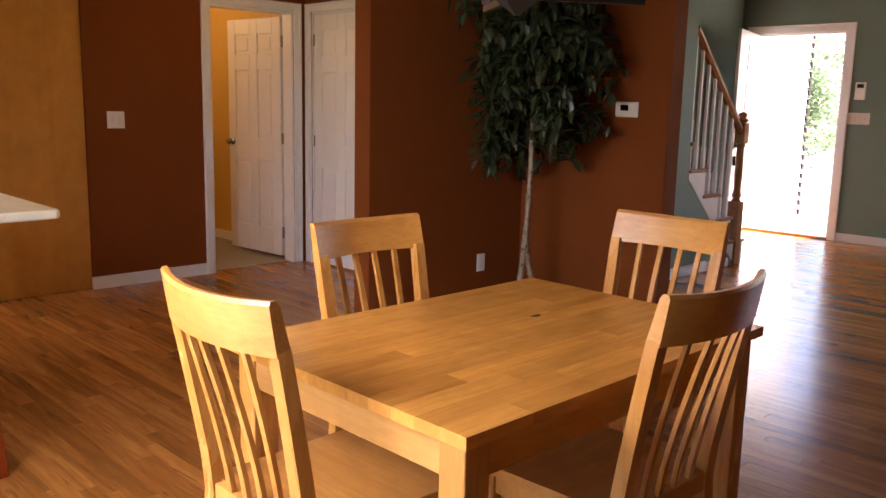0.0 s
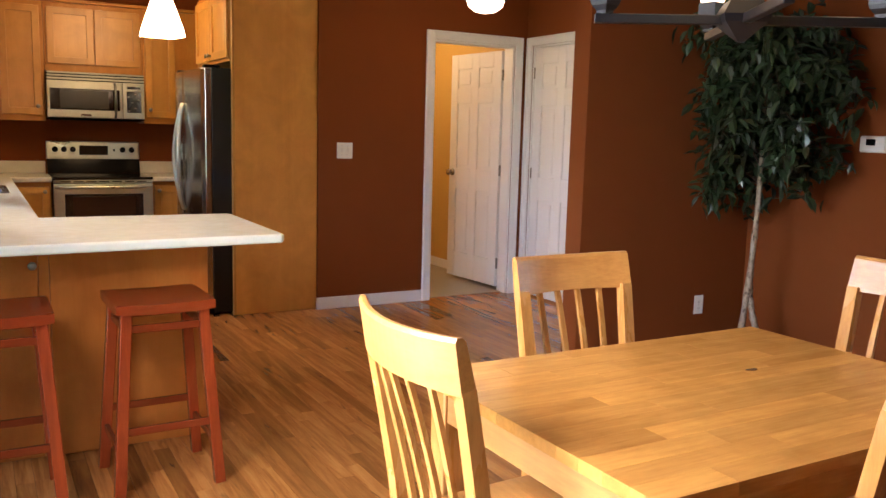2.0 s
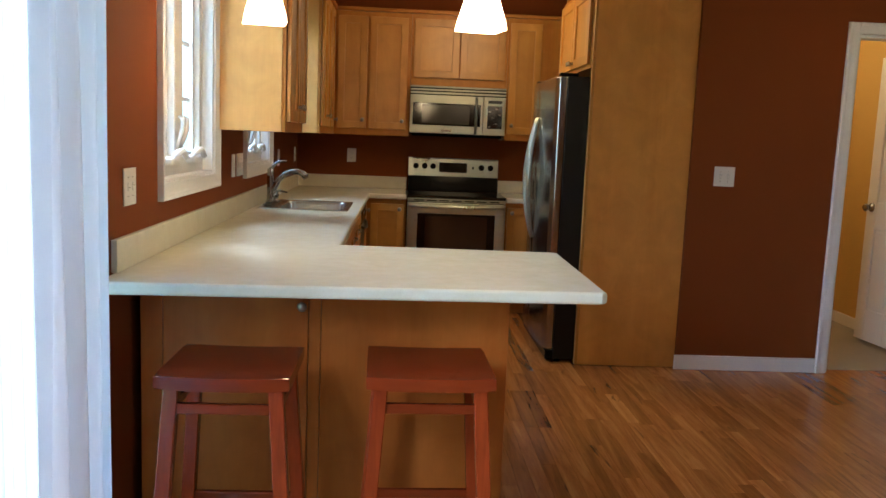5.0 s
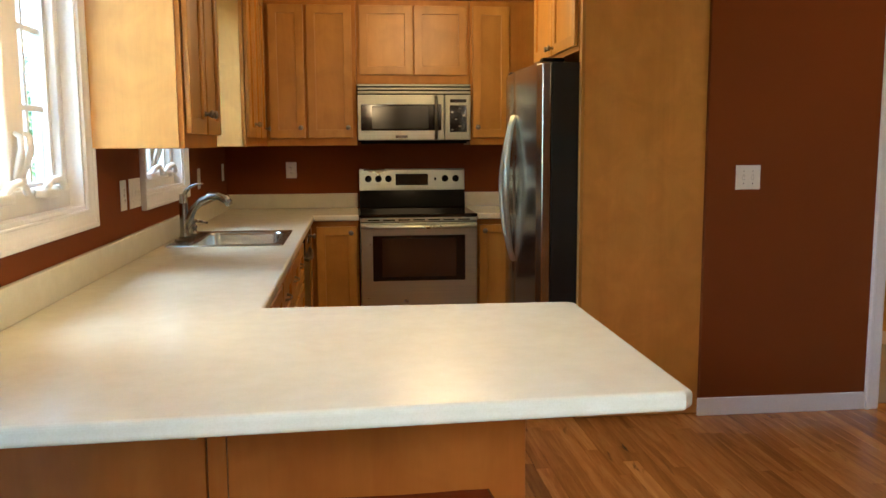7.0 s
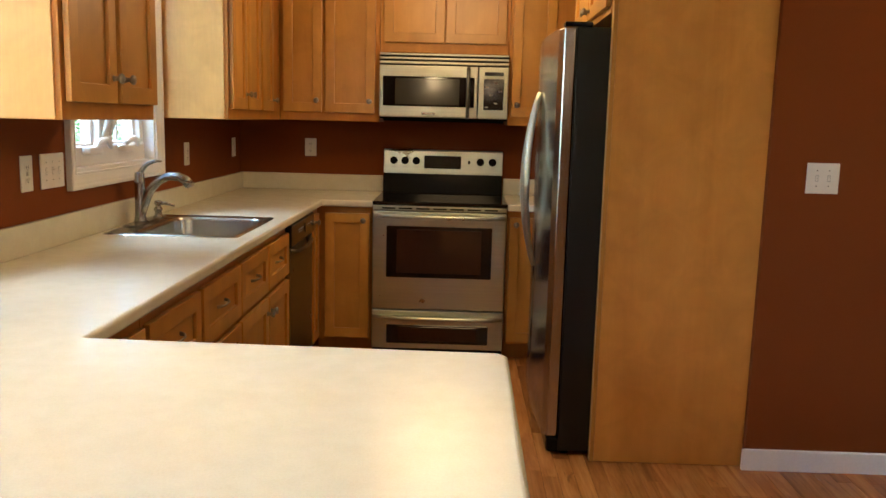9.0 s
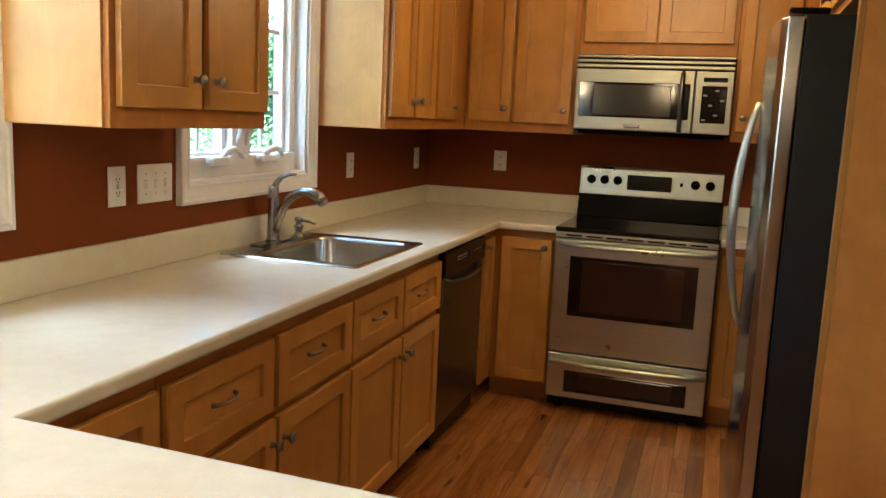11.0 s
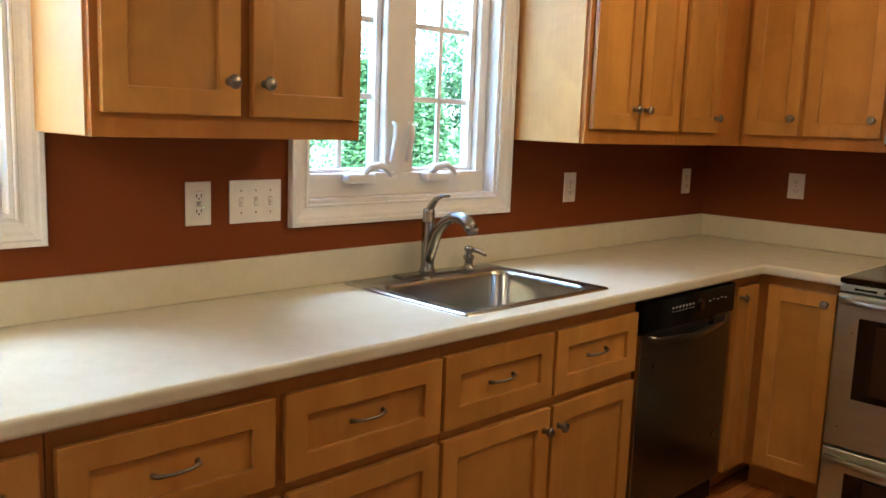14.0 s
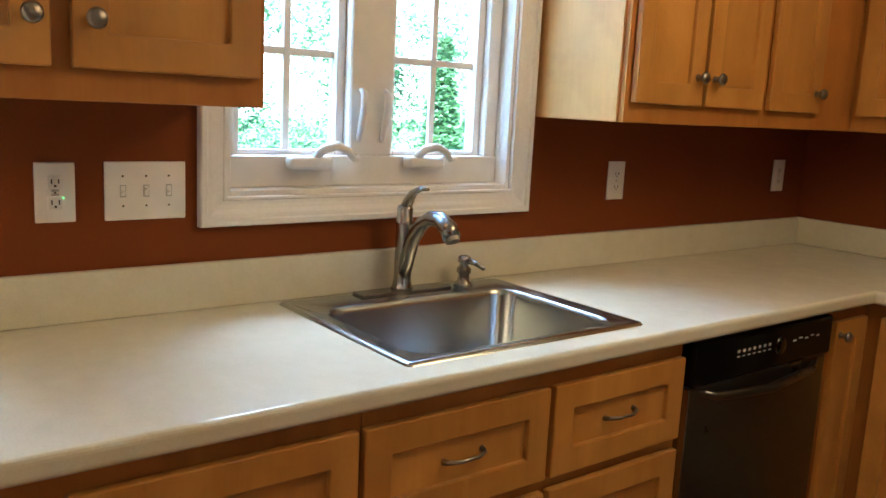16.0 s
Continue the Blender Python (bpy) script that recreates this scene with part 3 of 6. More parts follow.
# ---------------------------------------------------------------- windows
def casement_window(name, y0, y1, z0, z1, label):
    """Two white casements side by side in an opening of the window wall, with grilles, cranks and latches."""
    t = thing(name, (0, y0, z0), label, "window", "", "structure")
    part("reveal", boxes((-0.149, 0.0, y0, y0 + 0.012, z0, z1), (-0.149, 0.0, y1 - 0.012, y1, z0, z1),
                         (-0.149, 0.0, y0 + 0.012, y1 - 0.012, z1 - 0.012, z1), (-0.149, 0.0, y0 + 0.012, y1 - 0.012, z0, z0 + 0.012), bev=0.001), WHITE, t)
    ym = (y0 + y1) / 2 - 0.013
    part("mullion", boxes((-0.12, -0.045, ym - 0.062, ym + 0.062, z0 + 0.085, z1 - 0.012), bev=0.004), VINYL, t)
    part("frame_sill", boxes((-0.12, -0.044, y0 + 0.012, y1 - 0.012, z0 + 0.012, z0 + 0.085), bev=0.004, seg=2), VINYL, t)
    part("frame_jamb", boxes((-0.12, -0.05, y0 + 0.012, y0 + 0.04, z0 + 0.085, z1 - 0.012), bev=0.003), VINYL, t)
    part("frame_jamb", boxes((-0.12, -0.05, y1 - 0.052, y1 - 0.012, z0 + 0.085, z1 - 0.012), bev=0.003), VINYL, t)
    for a, b in ((y0 + 0.04, ym - 0.062), (ym + 0.062, y1 - 0.052)):
        za, zb = z0 + 0.085, z1 - 0.02
        s = 0.022
        sash = part("sash", boxes((-0.115, -0.075, a, a + s, za, zb), (-0.115, -0.075, b - s, b, za, zb),
                                  (-0.115, -0.075, a + s, b - s, za, za + 0.012), (-0.115, -0.075, a + s, b - s, zb - 0.03, zb), bev=0.002), VINYL, t)
        g = part("pane", boxes((-0.099, -0.095, a + s, b - s, za + 0.012, zb - 0.03), bev=0), GLASS, sash)
        g.visible_shadow = False
        gm = (a + b) / 2
        lst = [(-0.103, -0.09, gm - 0.009, gm + 0.009, za + 0.012, zb - 0.03)]
        for k in (1, 2, 3):
            zz = za + 0.238 * k
            lst.append((-0.1025, -0.0905, a + s, b - s, zz - 0.009, zz + 0.009))
        part("grille", boxes(*lst, bev=0.002), VINYL, sash)
    for yc, d in ((y0 + 0.225, 0.075), (y1 - 0.262, 0.035)):
        crank = part("crank", boxes((-0.044, -0.004, yc - 0.065, yc + 0.045, z0 + 0.055, z0 + 0.085), bev=0.009, seg=2), VINYL, t, "white folding crank cover", True)
        arm = tube([(-0.022, yc + d - 0.075, z0 + 0.080), (-0.008, yc + d - 0.055, z0 + 0.104), (0.002, yc + d - 0.025, z0 + 0.112), (0.006, yc + d, z0 + 0.100), (0.006, yc + d + 0.016, z0 + 0.080), (0.006, yc + d + 0.032, z0 + 0.084)],
                   [0.013, 0.016, 0.015, 0.012, 0.010, 0.011], 10, 0, 0.75)
        part("crank_handle", arm, VINYL, crank, "", True)
    for yc in (ym - 0.038, ym + 0.030):
        part("latch", tube([(-0.044, yc, z0 + 0.12), (-0.030, yc, z0 + 0.16), (-0.018, yc, z0 + 0.20), (-0.020, yc, z0 + 0.235), (-0.036, yc, z0 + 0.245)],
                           [0.005, 0.009, 0.01, 0.009, 0.006], 8), VINYL, t, "white sash latch lever", True)
    return t


casement_window("window_1", W1[0], W1[1], WZ0, WZ1, "white twin casement window with grilles and cranks")
casement_window("window_2", W2[0], W2[1], WZ0, WZ1, "white twin casement window above the sink")
for y0, y1 in (W1, W2):
    casing("window_casing", face((0, 0, 0), "+x"), y0, y1, WZ0, WZ1, 0.063, 0.016, True, "white moulded window casing")

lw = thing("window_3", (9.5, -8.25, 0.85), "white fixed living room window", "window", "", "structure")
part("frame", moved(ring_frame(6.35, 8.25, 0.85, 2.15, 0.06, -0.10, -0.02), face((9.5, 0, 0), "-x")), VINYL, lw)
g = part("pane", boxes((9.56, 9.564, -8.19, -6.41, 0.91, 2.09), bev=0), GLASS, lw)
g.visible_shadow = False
pd = thing("patio_door", (0, P0, 0), "white framed sliding glass patio door", "door", "", "structure")
ymid = (P0 + P1) / 2
for a, b, x in ((P0, ymid + 0.04, -0.06), (ymid - 0.04, P1, -0.11)):
    f = part("sash", boxes((x - 0.02, x + 0.02, a, a + 0.09, 0.03, 2.05), (x - 0.02, x + 0.02, b - 0.09, b, 0.03, 2.05),
                           (x - 0.02, x + 0.02, a + 0.09, b - 0.09, 0.03, 0.14), (x - 0.02, x + 0.02, a + 0.09, b - 0.09, 1.96, 2.05), bev=0.003), VINYL, pd)
    g = part("pane", boxes((x - 0.004, x + 0.004, a + 0.09, b - 0.09, 0.14, 1.96), bev=0), GLASS, f)
    g.visible_shadow = False
part("lining", boxes((-0.149, 0.004, P1 - 0.014, P1, 0.03, 2.05), bev=0.001), WHITE, pd)
part("track", boxes((-0.14, -0.02, P0, P1, 0.0, 0.03), (-0.14, -0.02, P0, P1, 2.05, 2.08), bev=0.002), VINYL, pd)


def curtain(y0, y1, z0, z1, xc, cloth, label):
    t = thing("curtain", (xc, y0, z0), label, "curtain")
    amp, waves = (0.045, 3.6) if xc > 0.08 else (0.016, 9.0)
    bm = bmesh.new()
    n, rows = 90, 14
    grid = []
    for j in range(rows + 1):
        v = j / rows
        line = []
        for i in range(n + 1):
            u = i / n
            spread = 1.0 - 0.10 * v
            y = y1 - (y1 - y0) * (1 - u) * spread
            x = xc + amp * math.sin(u * 2 * math.pi * waves + 0.5 * math.sin(v * 2.0)) * (1.1 - 0.3 * v) + 0.2 * amp * math.sin(u * 40 + v * 3)
            line.append((x, y, z0 + (z1 - z0) * v))
        grid.append(line)
    sides = []
    for off in (0.0, 0.003):
        sides.append([[bm.verts.new((x + off, y, z)) for x, y, z in line] for line in grid])
    for s in sides:
        for j in range(rows):
            for i in range(n):
                bm.faces.new((s[j][i], s[j][i + 1], s[j + 1][i + 1], s[j + 1][i]))
    a, b = sides
    for j in range(rows):
        for i in (0, n):
            bm.faces.new((a[j][i], a[j + 1][i], b[j + 1][i], b[j][i]))
    for i in range(n):
        for j in (0, rows):
            bm.faces.new((a[j][i], a[j][i + 1], b[j][i + 1], b[j][i]))
    part("cloth", bm, cloth, t, "", True)
    return t


curtain(-5.22, -4.87, 0.02, 2.2, 0.10, CLOTH, "pale lilac grey curtain hanging beside the patio door")
curtain(-5.55, -5.06, 0.02, 2.19, 0.045, SHEER, "white sheer curtain over the patio door glass")
rod = thing("curtain_rod", (0.1, -7.5, 2.2), "dark metal curtain rod above the patio door", "curtain rod")
part("rod", tube([(0.1, -7.5, 2.215), (0.1, -4.75, 2.215)], 0.012, 10), BRONZE, rod)
for y in (-7.4, -4.8):
    part("bracket", boxes((0.0, 0.1, y - 0.01, y + 0.01, 2.205, 2.225), bev=0.002), BRONZE, rod)


# ---------------------------------------------------------------- kitchen cabinets
def knob(m, u, v, parent):
    b = lathe([(0.010, 0), (0.008, 0.004), (0.006, 0.014), (0.013, 0.019), (0.0165, 0.025), (0.012, 0.031)], (0, 0, 0), 14)
    part("knob", moved(b, m @ Matrix.Translation((u, v, 0.0))), PEWTER, parent, "pewter knob", True)


def pull(m, u, v, parent):
    b = tube([(u - 0.045, v - 0.003, 0.0), (u - 0.042, v - 0.001, 0.014), (u - 0.02, v, 0.024), (u + 0.02, v + 0.001, 0.024), (u + 0.042, v + 0.003, 0.014), (u + 0.045, v + 0.004, 0.0)],
             [0.0065, 0.005, 0.0038, 0.0038, 0.005, 0.0065], 8)
    part("pull", moved(b, m), PEWTER, parent, "pewter bow pull", True)


def front_panel(name, m, u0, u1, v0, v1, parent, knob_at=None, pull_at=None, rails=MAPLE_H, fw=0.055):
    """A framed cabinet front with a sunken panel; m is the plane of the cabinet's face frame."""
    th = 0.02
    door = part(name, moved(ring_frame(u0, u1, v0, v1, fw, 0.001, th), m), MAPLE, parent)
    b = boxes((u0 + fw - 0.002, u1 - fw + 0.002, v0 + fw - 0.002, v1 - fw + 0.002, 0.001, 0.009), bev=0.001, m=m)
    part("panel", b, MAPLE, door)
    o = m @ Matrix.Translation((0, 0, th))
    if knob_at:
        knob(o, *knob_at, door)
    if pull_at:
        pull(m @ Matrix.Translation((0, 0, 0.0085)), *pull_at, door)
    return door


KICK = 0.10
FX = 0.59                                # face of the window-side base cabinets
MX = face((FX, 0, 0), "+x")


def base_unit(y0, y1, fronts, label, bowl=False):
    t = thing("base_cabinet", (0.3, (y0 + y1) / 2, 0), label, "cabinet", "base cabinets")
    part("body", boxes((0.03, FX - 0.002, y0 + 0.001, y1 - 0.001, KICK, 0.68 if bowl else 0.874), bev=0.001), MAPLE_FRAME, t)
    if bowl:
        part("face_frame", boxes((FX - 0.022, FX - 0.002, y0 + 0.001, y1 - 0.001, 0.681, 0.874), bev=0.001), MAPLE_FRAME, t)
    part("toe_kick", boxes((0.03, FX - 0.07, y0 + 0.001, y1 - 0.001, 0.0, KICK), bev=0), MAPLE_FRAME, t)
    for f in fronts:
        front_panel(f[0], MX, *f[1:5], t, f[5] if f[0] == "door" else None, f[5] if f[0] == "drawer" else None)
    return t


DZ = (0.645, 0.838)
OZ = (0.115, 0.618)
base_unit(-3.68, -3.25, [("drawer", -3.64, -3.265, *DZ, (-3.45, 0.745)), ("door", -3.64, -3.265, *OZ, (-3.60, 0.57))], "honey maple base cabinet by the peninsula corner")
base_unit(-3.25, -2.315, [("drawer", -3.238, -2.805, *DZ, (-3.02, 0.742)), ("drawer", -2.781, -2.33, *DZ, (-2.555, 0.742)),
                          ("door", -3.238, -2.79, *OZ, (-2.815, 0.555)), ("door", -2.775, -2.33, *OZ, (-2.75, 0.555))], "honey maple base cabinet with two drawers and doors")
base_unit(-2.315, -1.455, [("drawer", -2.318, -1.892, *DZ, (-2.10, 0.742)), ("drawer", -1.878, -1.468, *DZ, (-1.672, 0.742)),
                           ("door", -2.318, -1.892, *OZ, (-1.918, 0.555)), ("door", -1.878, -1.468, *OZ, (-1.852, 0.555))], "honey maple sink cabinet with false drawers and doors", True)
base_unit(-0.825, -0.03, [("door", -0.80, -0.63, OZ[0], DZ[1], (-0.78, 0.80))], "honey maple corner base cabinet beside the dishwasher")
MB = face((0, -0.60, 0), "-y")


def back_unit(x0, x1, door, label):
    t = thing("base_cabinet", ((x0 + x1) / 2, -0.3, 0), label, "cabinet", "base cabinets")
    part("body", boxes((x0, x1, -0.598, -0.03, KICK, 0.874), bev=0.001), MAPLE_FRAME, t)
    part("toe_kick", boxes((x0, x1, -0.53, -0.03, 0, KICK), bev=0), MAPLE_FRAME, t)
    front_panel("door", MB, *door, t, (door[1] - 0.035 if door[0] < 1 else door[0] + 0.035, 0.80), None, MAPLE_X)


back_unit(0.592, 0.908, (0.64, 0.895, OZ[0], DZ[1]), "honey maple base cabinet beside the range")
back_unit(1.675, 2.58, (1.69, 1.93, OZ[0], DZ[1]), "honey maple base cabinet between range and refrigerator")

# peninsula
pen = thing("peninsula_cabinet", (0.6, -4.0, 0), "honey maple peninsula cabinet with a plain back panel", "cabinet")
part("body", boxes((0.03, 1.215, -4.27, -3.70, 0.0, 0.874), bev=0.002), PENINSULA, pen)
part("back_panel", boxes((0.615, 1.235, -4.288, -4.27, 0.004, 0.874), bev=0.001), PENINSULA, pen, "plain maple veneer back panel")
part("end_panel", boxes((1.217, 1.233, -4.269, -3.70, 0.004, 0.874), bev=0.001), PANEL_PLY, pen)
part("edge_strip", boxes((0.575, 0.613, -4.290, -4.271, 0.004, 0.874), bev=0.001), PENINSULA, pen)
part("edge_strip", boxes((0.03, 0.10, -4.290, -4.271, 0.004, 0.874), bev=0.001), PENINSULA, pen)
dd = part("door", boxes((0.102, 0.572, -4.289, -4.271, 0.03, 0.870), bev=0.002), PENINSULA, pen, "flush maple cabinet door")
knob(face((0, -4.289, 0), "-y"), 0.553, 0.795, dd)


# uppers
UZ = (1.352, 2.30)


def upper_unit(facing, a0, a1, doors, label, z0=UZ[0], side=None, depth=0.32):
    if facing == "+x":
        at, body, m = (depth / 2, (a0 + a1) / 2, z0), (0.003, depth - 0.002, a0, a1, z0, UZ[1]), face((depth, 0, 0), "+x")
    else:
        at, body, m = ((a0 + a1) / 2, -depth / 2, z0), (a0, a1, -depth + 0.002, -0.003, z0, UZ[1]), face((0, -depth, 0), "-y")
    t = thing("wall_cabinet", at, label, "cabinet", "wall cabinets")
    part("body", boxes(body, bev=0.0015), MAPLE_FRAME, t)
    for u0, u1, v0, v1, k in doors:
        front_panel("door", m, u0, u1, v0, v1, t, k, None, MAPLE_H if facing == "+x" else MAPLE_X)
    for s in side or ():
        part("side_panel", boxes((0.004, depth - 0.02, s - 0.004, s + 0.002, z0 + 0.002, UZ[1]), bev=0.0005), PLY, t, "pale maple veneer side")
    return t


VD = (1.402, 2.262)
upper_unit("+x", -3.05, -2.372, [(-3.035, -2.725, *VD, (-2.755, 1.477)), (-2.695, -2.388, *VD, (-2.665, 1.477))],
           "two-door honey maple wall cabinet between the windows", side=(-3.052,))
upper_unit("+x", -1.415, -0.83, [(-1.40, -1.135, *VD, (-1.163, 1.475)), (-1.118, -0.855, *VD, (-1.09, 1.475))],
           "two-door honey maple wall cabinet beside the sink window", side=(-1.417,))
upper_unit("+x", -0.828, -0.005, [(-0.815, -0.55, *VD, (-0.578, 1.46))], "honey maple corner wall cabinet")
upper_unit("-y", 0.322, 0.912, [(0.345, 0.572, *VD, (0.545, 1.47)), (0.592, 0.885, *VD, (0.855, 1.47))], "honey maple wall cabinet beside the microwave")
upper_unit("-y", 0.914, 1.668, [(0.935, 1.288, 1.815, 2.262, None), (1.296, 1.648, 1.815, 2.262, None)], "two-door honey maple cabinet above the microwave", 1.757)
upper_unit("-y", 1.67, 2.58, [(1.688, 1.935, *VD, (1.72, 1.47))], "honey maple wall cabinet beside the refrigerator")
solid("crown_trim", boxes((0.004, 0.335, -3.05, -2.372, 2.302, 2.33), (0.004, 0.335, -1.415, -0.005, 2.302, 2.33), (0.337, 2.58, -0.335, -0.004, 2.302, 2.33), bev=0.004), MAPLE_FRAME,
      "honey maple crown strip on the wall cabinets", "trim", "structure")
of = thing("wall_cabinet", (2.28, -1.5, 1.80), "two-door honey maple cabinet above the refrigerator", "cabinet", "wall cabinets")
part("body", boxes((1.962, 2.585, -1.99, -1.05, 1.80, 2.30), bev=0.001), MAPLE_FRAME, of)
MF = face((1.962, 0, 0), "-x")
front_panel("door", MF, 1.07, 1.505, 1.825, 2.27, of, (1.475, 1.86))
front_panel("door", MF, 1.515, 1.975, 1.825, 2.27, of, (1.545, 1.86))
fp = thing("fridge_panel", (2.27, -2.02, 0), "tall honey maple veneer panel beside the refrigerator", "panel")
part("veneer", boxes((1.982, 2.588, -2.035, -1.995, 0.003, CEIL - 0.002), bev=0.001), PANEL_PLY, fp)
part("edge_band", boxes((1.965, 1.981, -2.037, -1.995, 0.003, CEIL - 0.002), bev=0.001), MAPLE, fp)
fp2 = thing("fridge_panel", (2.27, -1.03, 0), "maple veneer panel on the far side of the refrigerator", "panel")
part("veneer", boxes((1.982, 2.588, -1.045, -1.02, 0.003, CEIL - 0.002), bev=0.001), PANEL_PLY, fp2)


# countertop
SX0, SX1, SY0, SY1 = 0.045, 0.562, -2.205, -1.565


def worktop():
    t = thing("countertop", (0.3, -2.3, 0.876), "cream speckled laminate countertop with a rolled edge", "countertop")
    zt, zb, hole = 0.914, 0.876, (SX0 + 0.03, SX1 - 0.03, SY0 + 0.03, SY1 - 0.03)
    out = [(0.001, -4.615), (1.478, -4.548), (1.497, -4.53), (1.505, -3.68), (1.487, -3.660), (0.628, -3.640), (0.628, -0.640), (0.912, -0.640), (0.912, -0.001), (0.001, -0.001)]
    bm = bmesh.new()
    top = [bm.verts.new((x, y, zt)) for x, y in out]
    hv = [bm.verts.new((x, y, zt)) for x, y in ((hole[0], hole[2]), (hole[0], hole[3]), (hole[1], hole[3]), (hole[1], hole[2]))]
    es = [bm.edges.new((a[i], a[(i + 1) % len(a)])) for a in (top, hv) for i in range(len(a))]
    bmesh.ops.triangle_fill(bm, use_beauty=True, use_dissolve=False, edges=es)
    r = bmesh.ops.extrude_face_region(bm, geom=list(bm.faces))
    bmesh.ops.translate(bm, verts=[g for g in r["geom"] if isinstance(g, bmesh.types.BMVert)], vec=(0, 0, zb - zt))
    rim = [e for e in bm.edges if len(e.link_faces) == 2 and e.calc_face_angle(0) > 1.0 and abs(e.verts[0].co.z - e.verts[1].co.z) < 1e-5
           and not all(hole[0] - 0.001 < v.co.x < hole[1] + 0.001 and hole[2] - 0.001 < v.co.y < hole[3] + 0.001 for v in e.verts)]
    bmesh.ops.bevel(bm, geom=rim, offset=0.011, segments=4, affect="EDGES", profile=0.5)
    part("slab", bm, COUNTER, t)
    part("slab", boxes((1.674, 2.58, -0.640, -0.001, zb, zt), bev=0.008, seg=3), COUNTER, t)
    part("backsplash", boxes((0.001, 0.021, -4.475, -0.022, zt + 0.0005, 1.016), bev=0.004, seg=2), COUNTER, t)
    part("backsplash", boxes((0.001, 0.912, -0.021, -0.001, zt + 0.0005, 1.016), bev=0.004, seg=2), COUNTER, t)
    part("backsplash", boxes((1.674, 2.58, -0.021, -0.001, zt + 0.0005, 1.016), bev=0.004, seg=2), COUNTER, t)


worktop()


# ---------------------------------------------------------------- appliances
def bar_handle(m, u0, u1, v, w0, bow, r, parent, material=STEEL, label="bowed steel handle", flat=1.0):
    pts = []
    for i in range(15):
        k = i / 14
        pts.append((u0 + (u1 - u0) * k, v, w0 + bow * math.sin(math.pi * k) ** 0.55))
    part("handle", moved(tube(pts, r, 10, 0, flat), m), material, parent, label, True)


def electric_range():
    x0, x1, yf = 0.918, 1.668, -0.655
    t = thing("range", ((x0 + x1) / 2, -0.33, 0), "stainless steel electric range with black glass cooktop", "range")
    part("body", boxes((x0, x1, yf + 0.03, -0.012, 0.02, 0.895), bev=0.003), BLACK, t)
    m = face((0, yf, 0), "-y")
    part("cooktop", boxes((x0 - 0.004, x1 + 0.004, yf - 0.012, -0.09, 0.896, 0.917), bev=0.006, seg=2), BLACK_GLASS, t, "black ceramic glass cooktop")
    part("back_riser", prism([(-0.115, 0.918), (-0.012, 0.918), (-0.012, 1.05), (-0.075, 1.05)], x0 + 0.004, x1 - 0.004, "x", 0.004), BLACK, t)
    pan = part("control_panel", prism([(-0.082, 1.038), (-0.012, 1.03), (-0.012, 1.186), (-0.06, 1.186), (-0.072, 1.178)], x0 + 0.003, x1 - 0.003, "x", 0.004), STEEL, t, "brushed steel control panel")
    tilt = face((0, -0.084, 0), "-y")
    for u in (0.985, 1.055, 1.125, 1.525, 1.60):
        b = lathe([(0.024, 0), (0.024, 0.004), (0.018, 0.006), (0.016, 0.024), (0.012, 0.027)], (0, 0, 0), 16)
        k = part("knob", moved(b, tilt @ Matrix.Translation((u, 1.118, 0.0))), BLACK, pan, "black burner knob", True)
        part("pointer", moved(boxes((-0.0025, 0.0025, -0.014, 0.016, 0.026, 0.032), bev=0.001), tilt @ Matrix.Translation((u, 1.118, 0.0))), BLACK, k)
    part("display", boxes((1.175, 1.405, 1.072, 1.152, 0.0, 0.006), bev=0.004, seg=2, m=tilt), LCD, pan, "dark oven clock display")
    part("indicator", boxes((1.448, 1.462, 1.105, 1.125, 0.0, 0.005), bev=0.001, m=tilt), BLACK, pan)
    for u in (0.985, 1.055, 1.125, 1.525, 1.60):
        part("mark", boxes((u - 0.012, u + 0.012, 1.076, 1.080, 0.0, 0.0035), bev=0, m=tilt), GREY_MARK, pan)
    part("vent_strip", boxes((x0, x1, 0.868, 0.893, 0.0, 0.012), bev=0.002, m=m), STEEL, t)
    for k in range(7):
        u = x0 + 0.05 + k * 0.096
        part("vent_slot", boxes((u, u + 0.075, 0.876, 0.884, 0.0115, 0.0135), bev=0, m=m), BLACK, t)
    door = part("oven_door", boxes((x0, x1, 0.305, 0.862, -0.02, 0.022), bev=0.006, seg=2, m=m), STEEL, t, "brushed steel oven door")
    part("window_frame", boxes((x0 + 0.078, x1 - 0.078, 0.488, 0.782, 0.0, 0.0245), bev=0.003, m=m), BLACK_GLASS, door)
    part("window", boxes((x0 + 0.135, x1 - 0.135, 0.512, 0.765, 0.0, 0.0262), bev=0.003, m=m), OVEN_GLASS, door, "smoked oven window")
    bar_handle(m, x0 + 0.012, x1 - 0.012, 0.838, 0.022, 0.048, 0.0125, door)
    dr = part("warming_drawer", boxes((x0, x1, 0.075, 0.297, -0.02, 0.022), bev=0.006, seg=2, m=m), STEEL, t, "brushed steel lower oven drawer")
    part("window_frame", boxes((x0 + 0.085, x1 - 0.085, 0.105, 0.215, 0.0, 0.0245), bev=0.003, m=m), BLACK_GLASS, dr)
    part("window", boxes((x0 + 0.15, x1 - 0.15, 0.120, 0.205, 0.0, 0.0262), bev=0.003, m=m), OVEN_GLASS, dr)
    bar_handle(m, x0 + 0.012, x1 - 0.012, 0.258, 0.022, 0.045, 0.0125, dr)
    for u in (x0 + 0.05, x1 - 0.05):
        for y in (-0.58, -0.08):
            part("foot", lathe([(0.02, 0), (0.02, 0.015), (0.012, 0.03)], (u, y, 0), 12), BLACK, t)


electric_range()


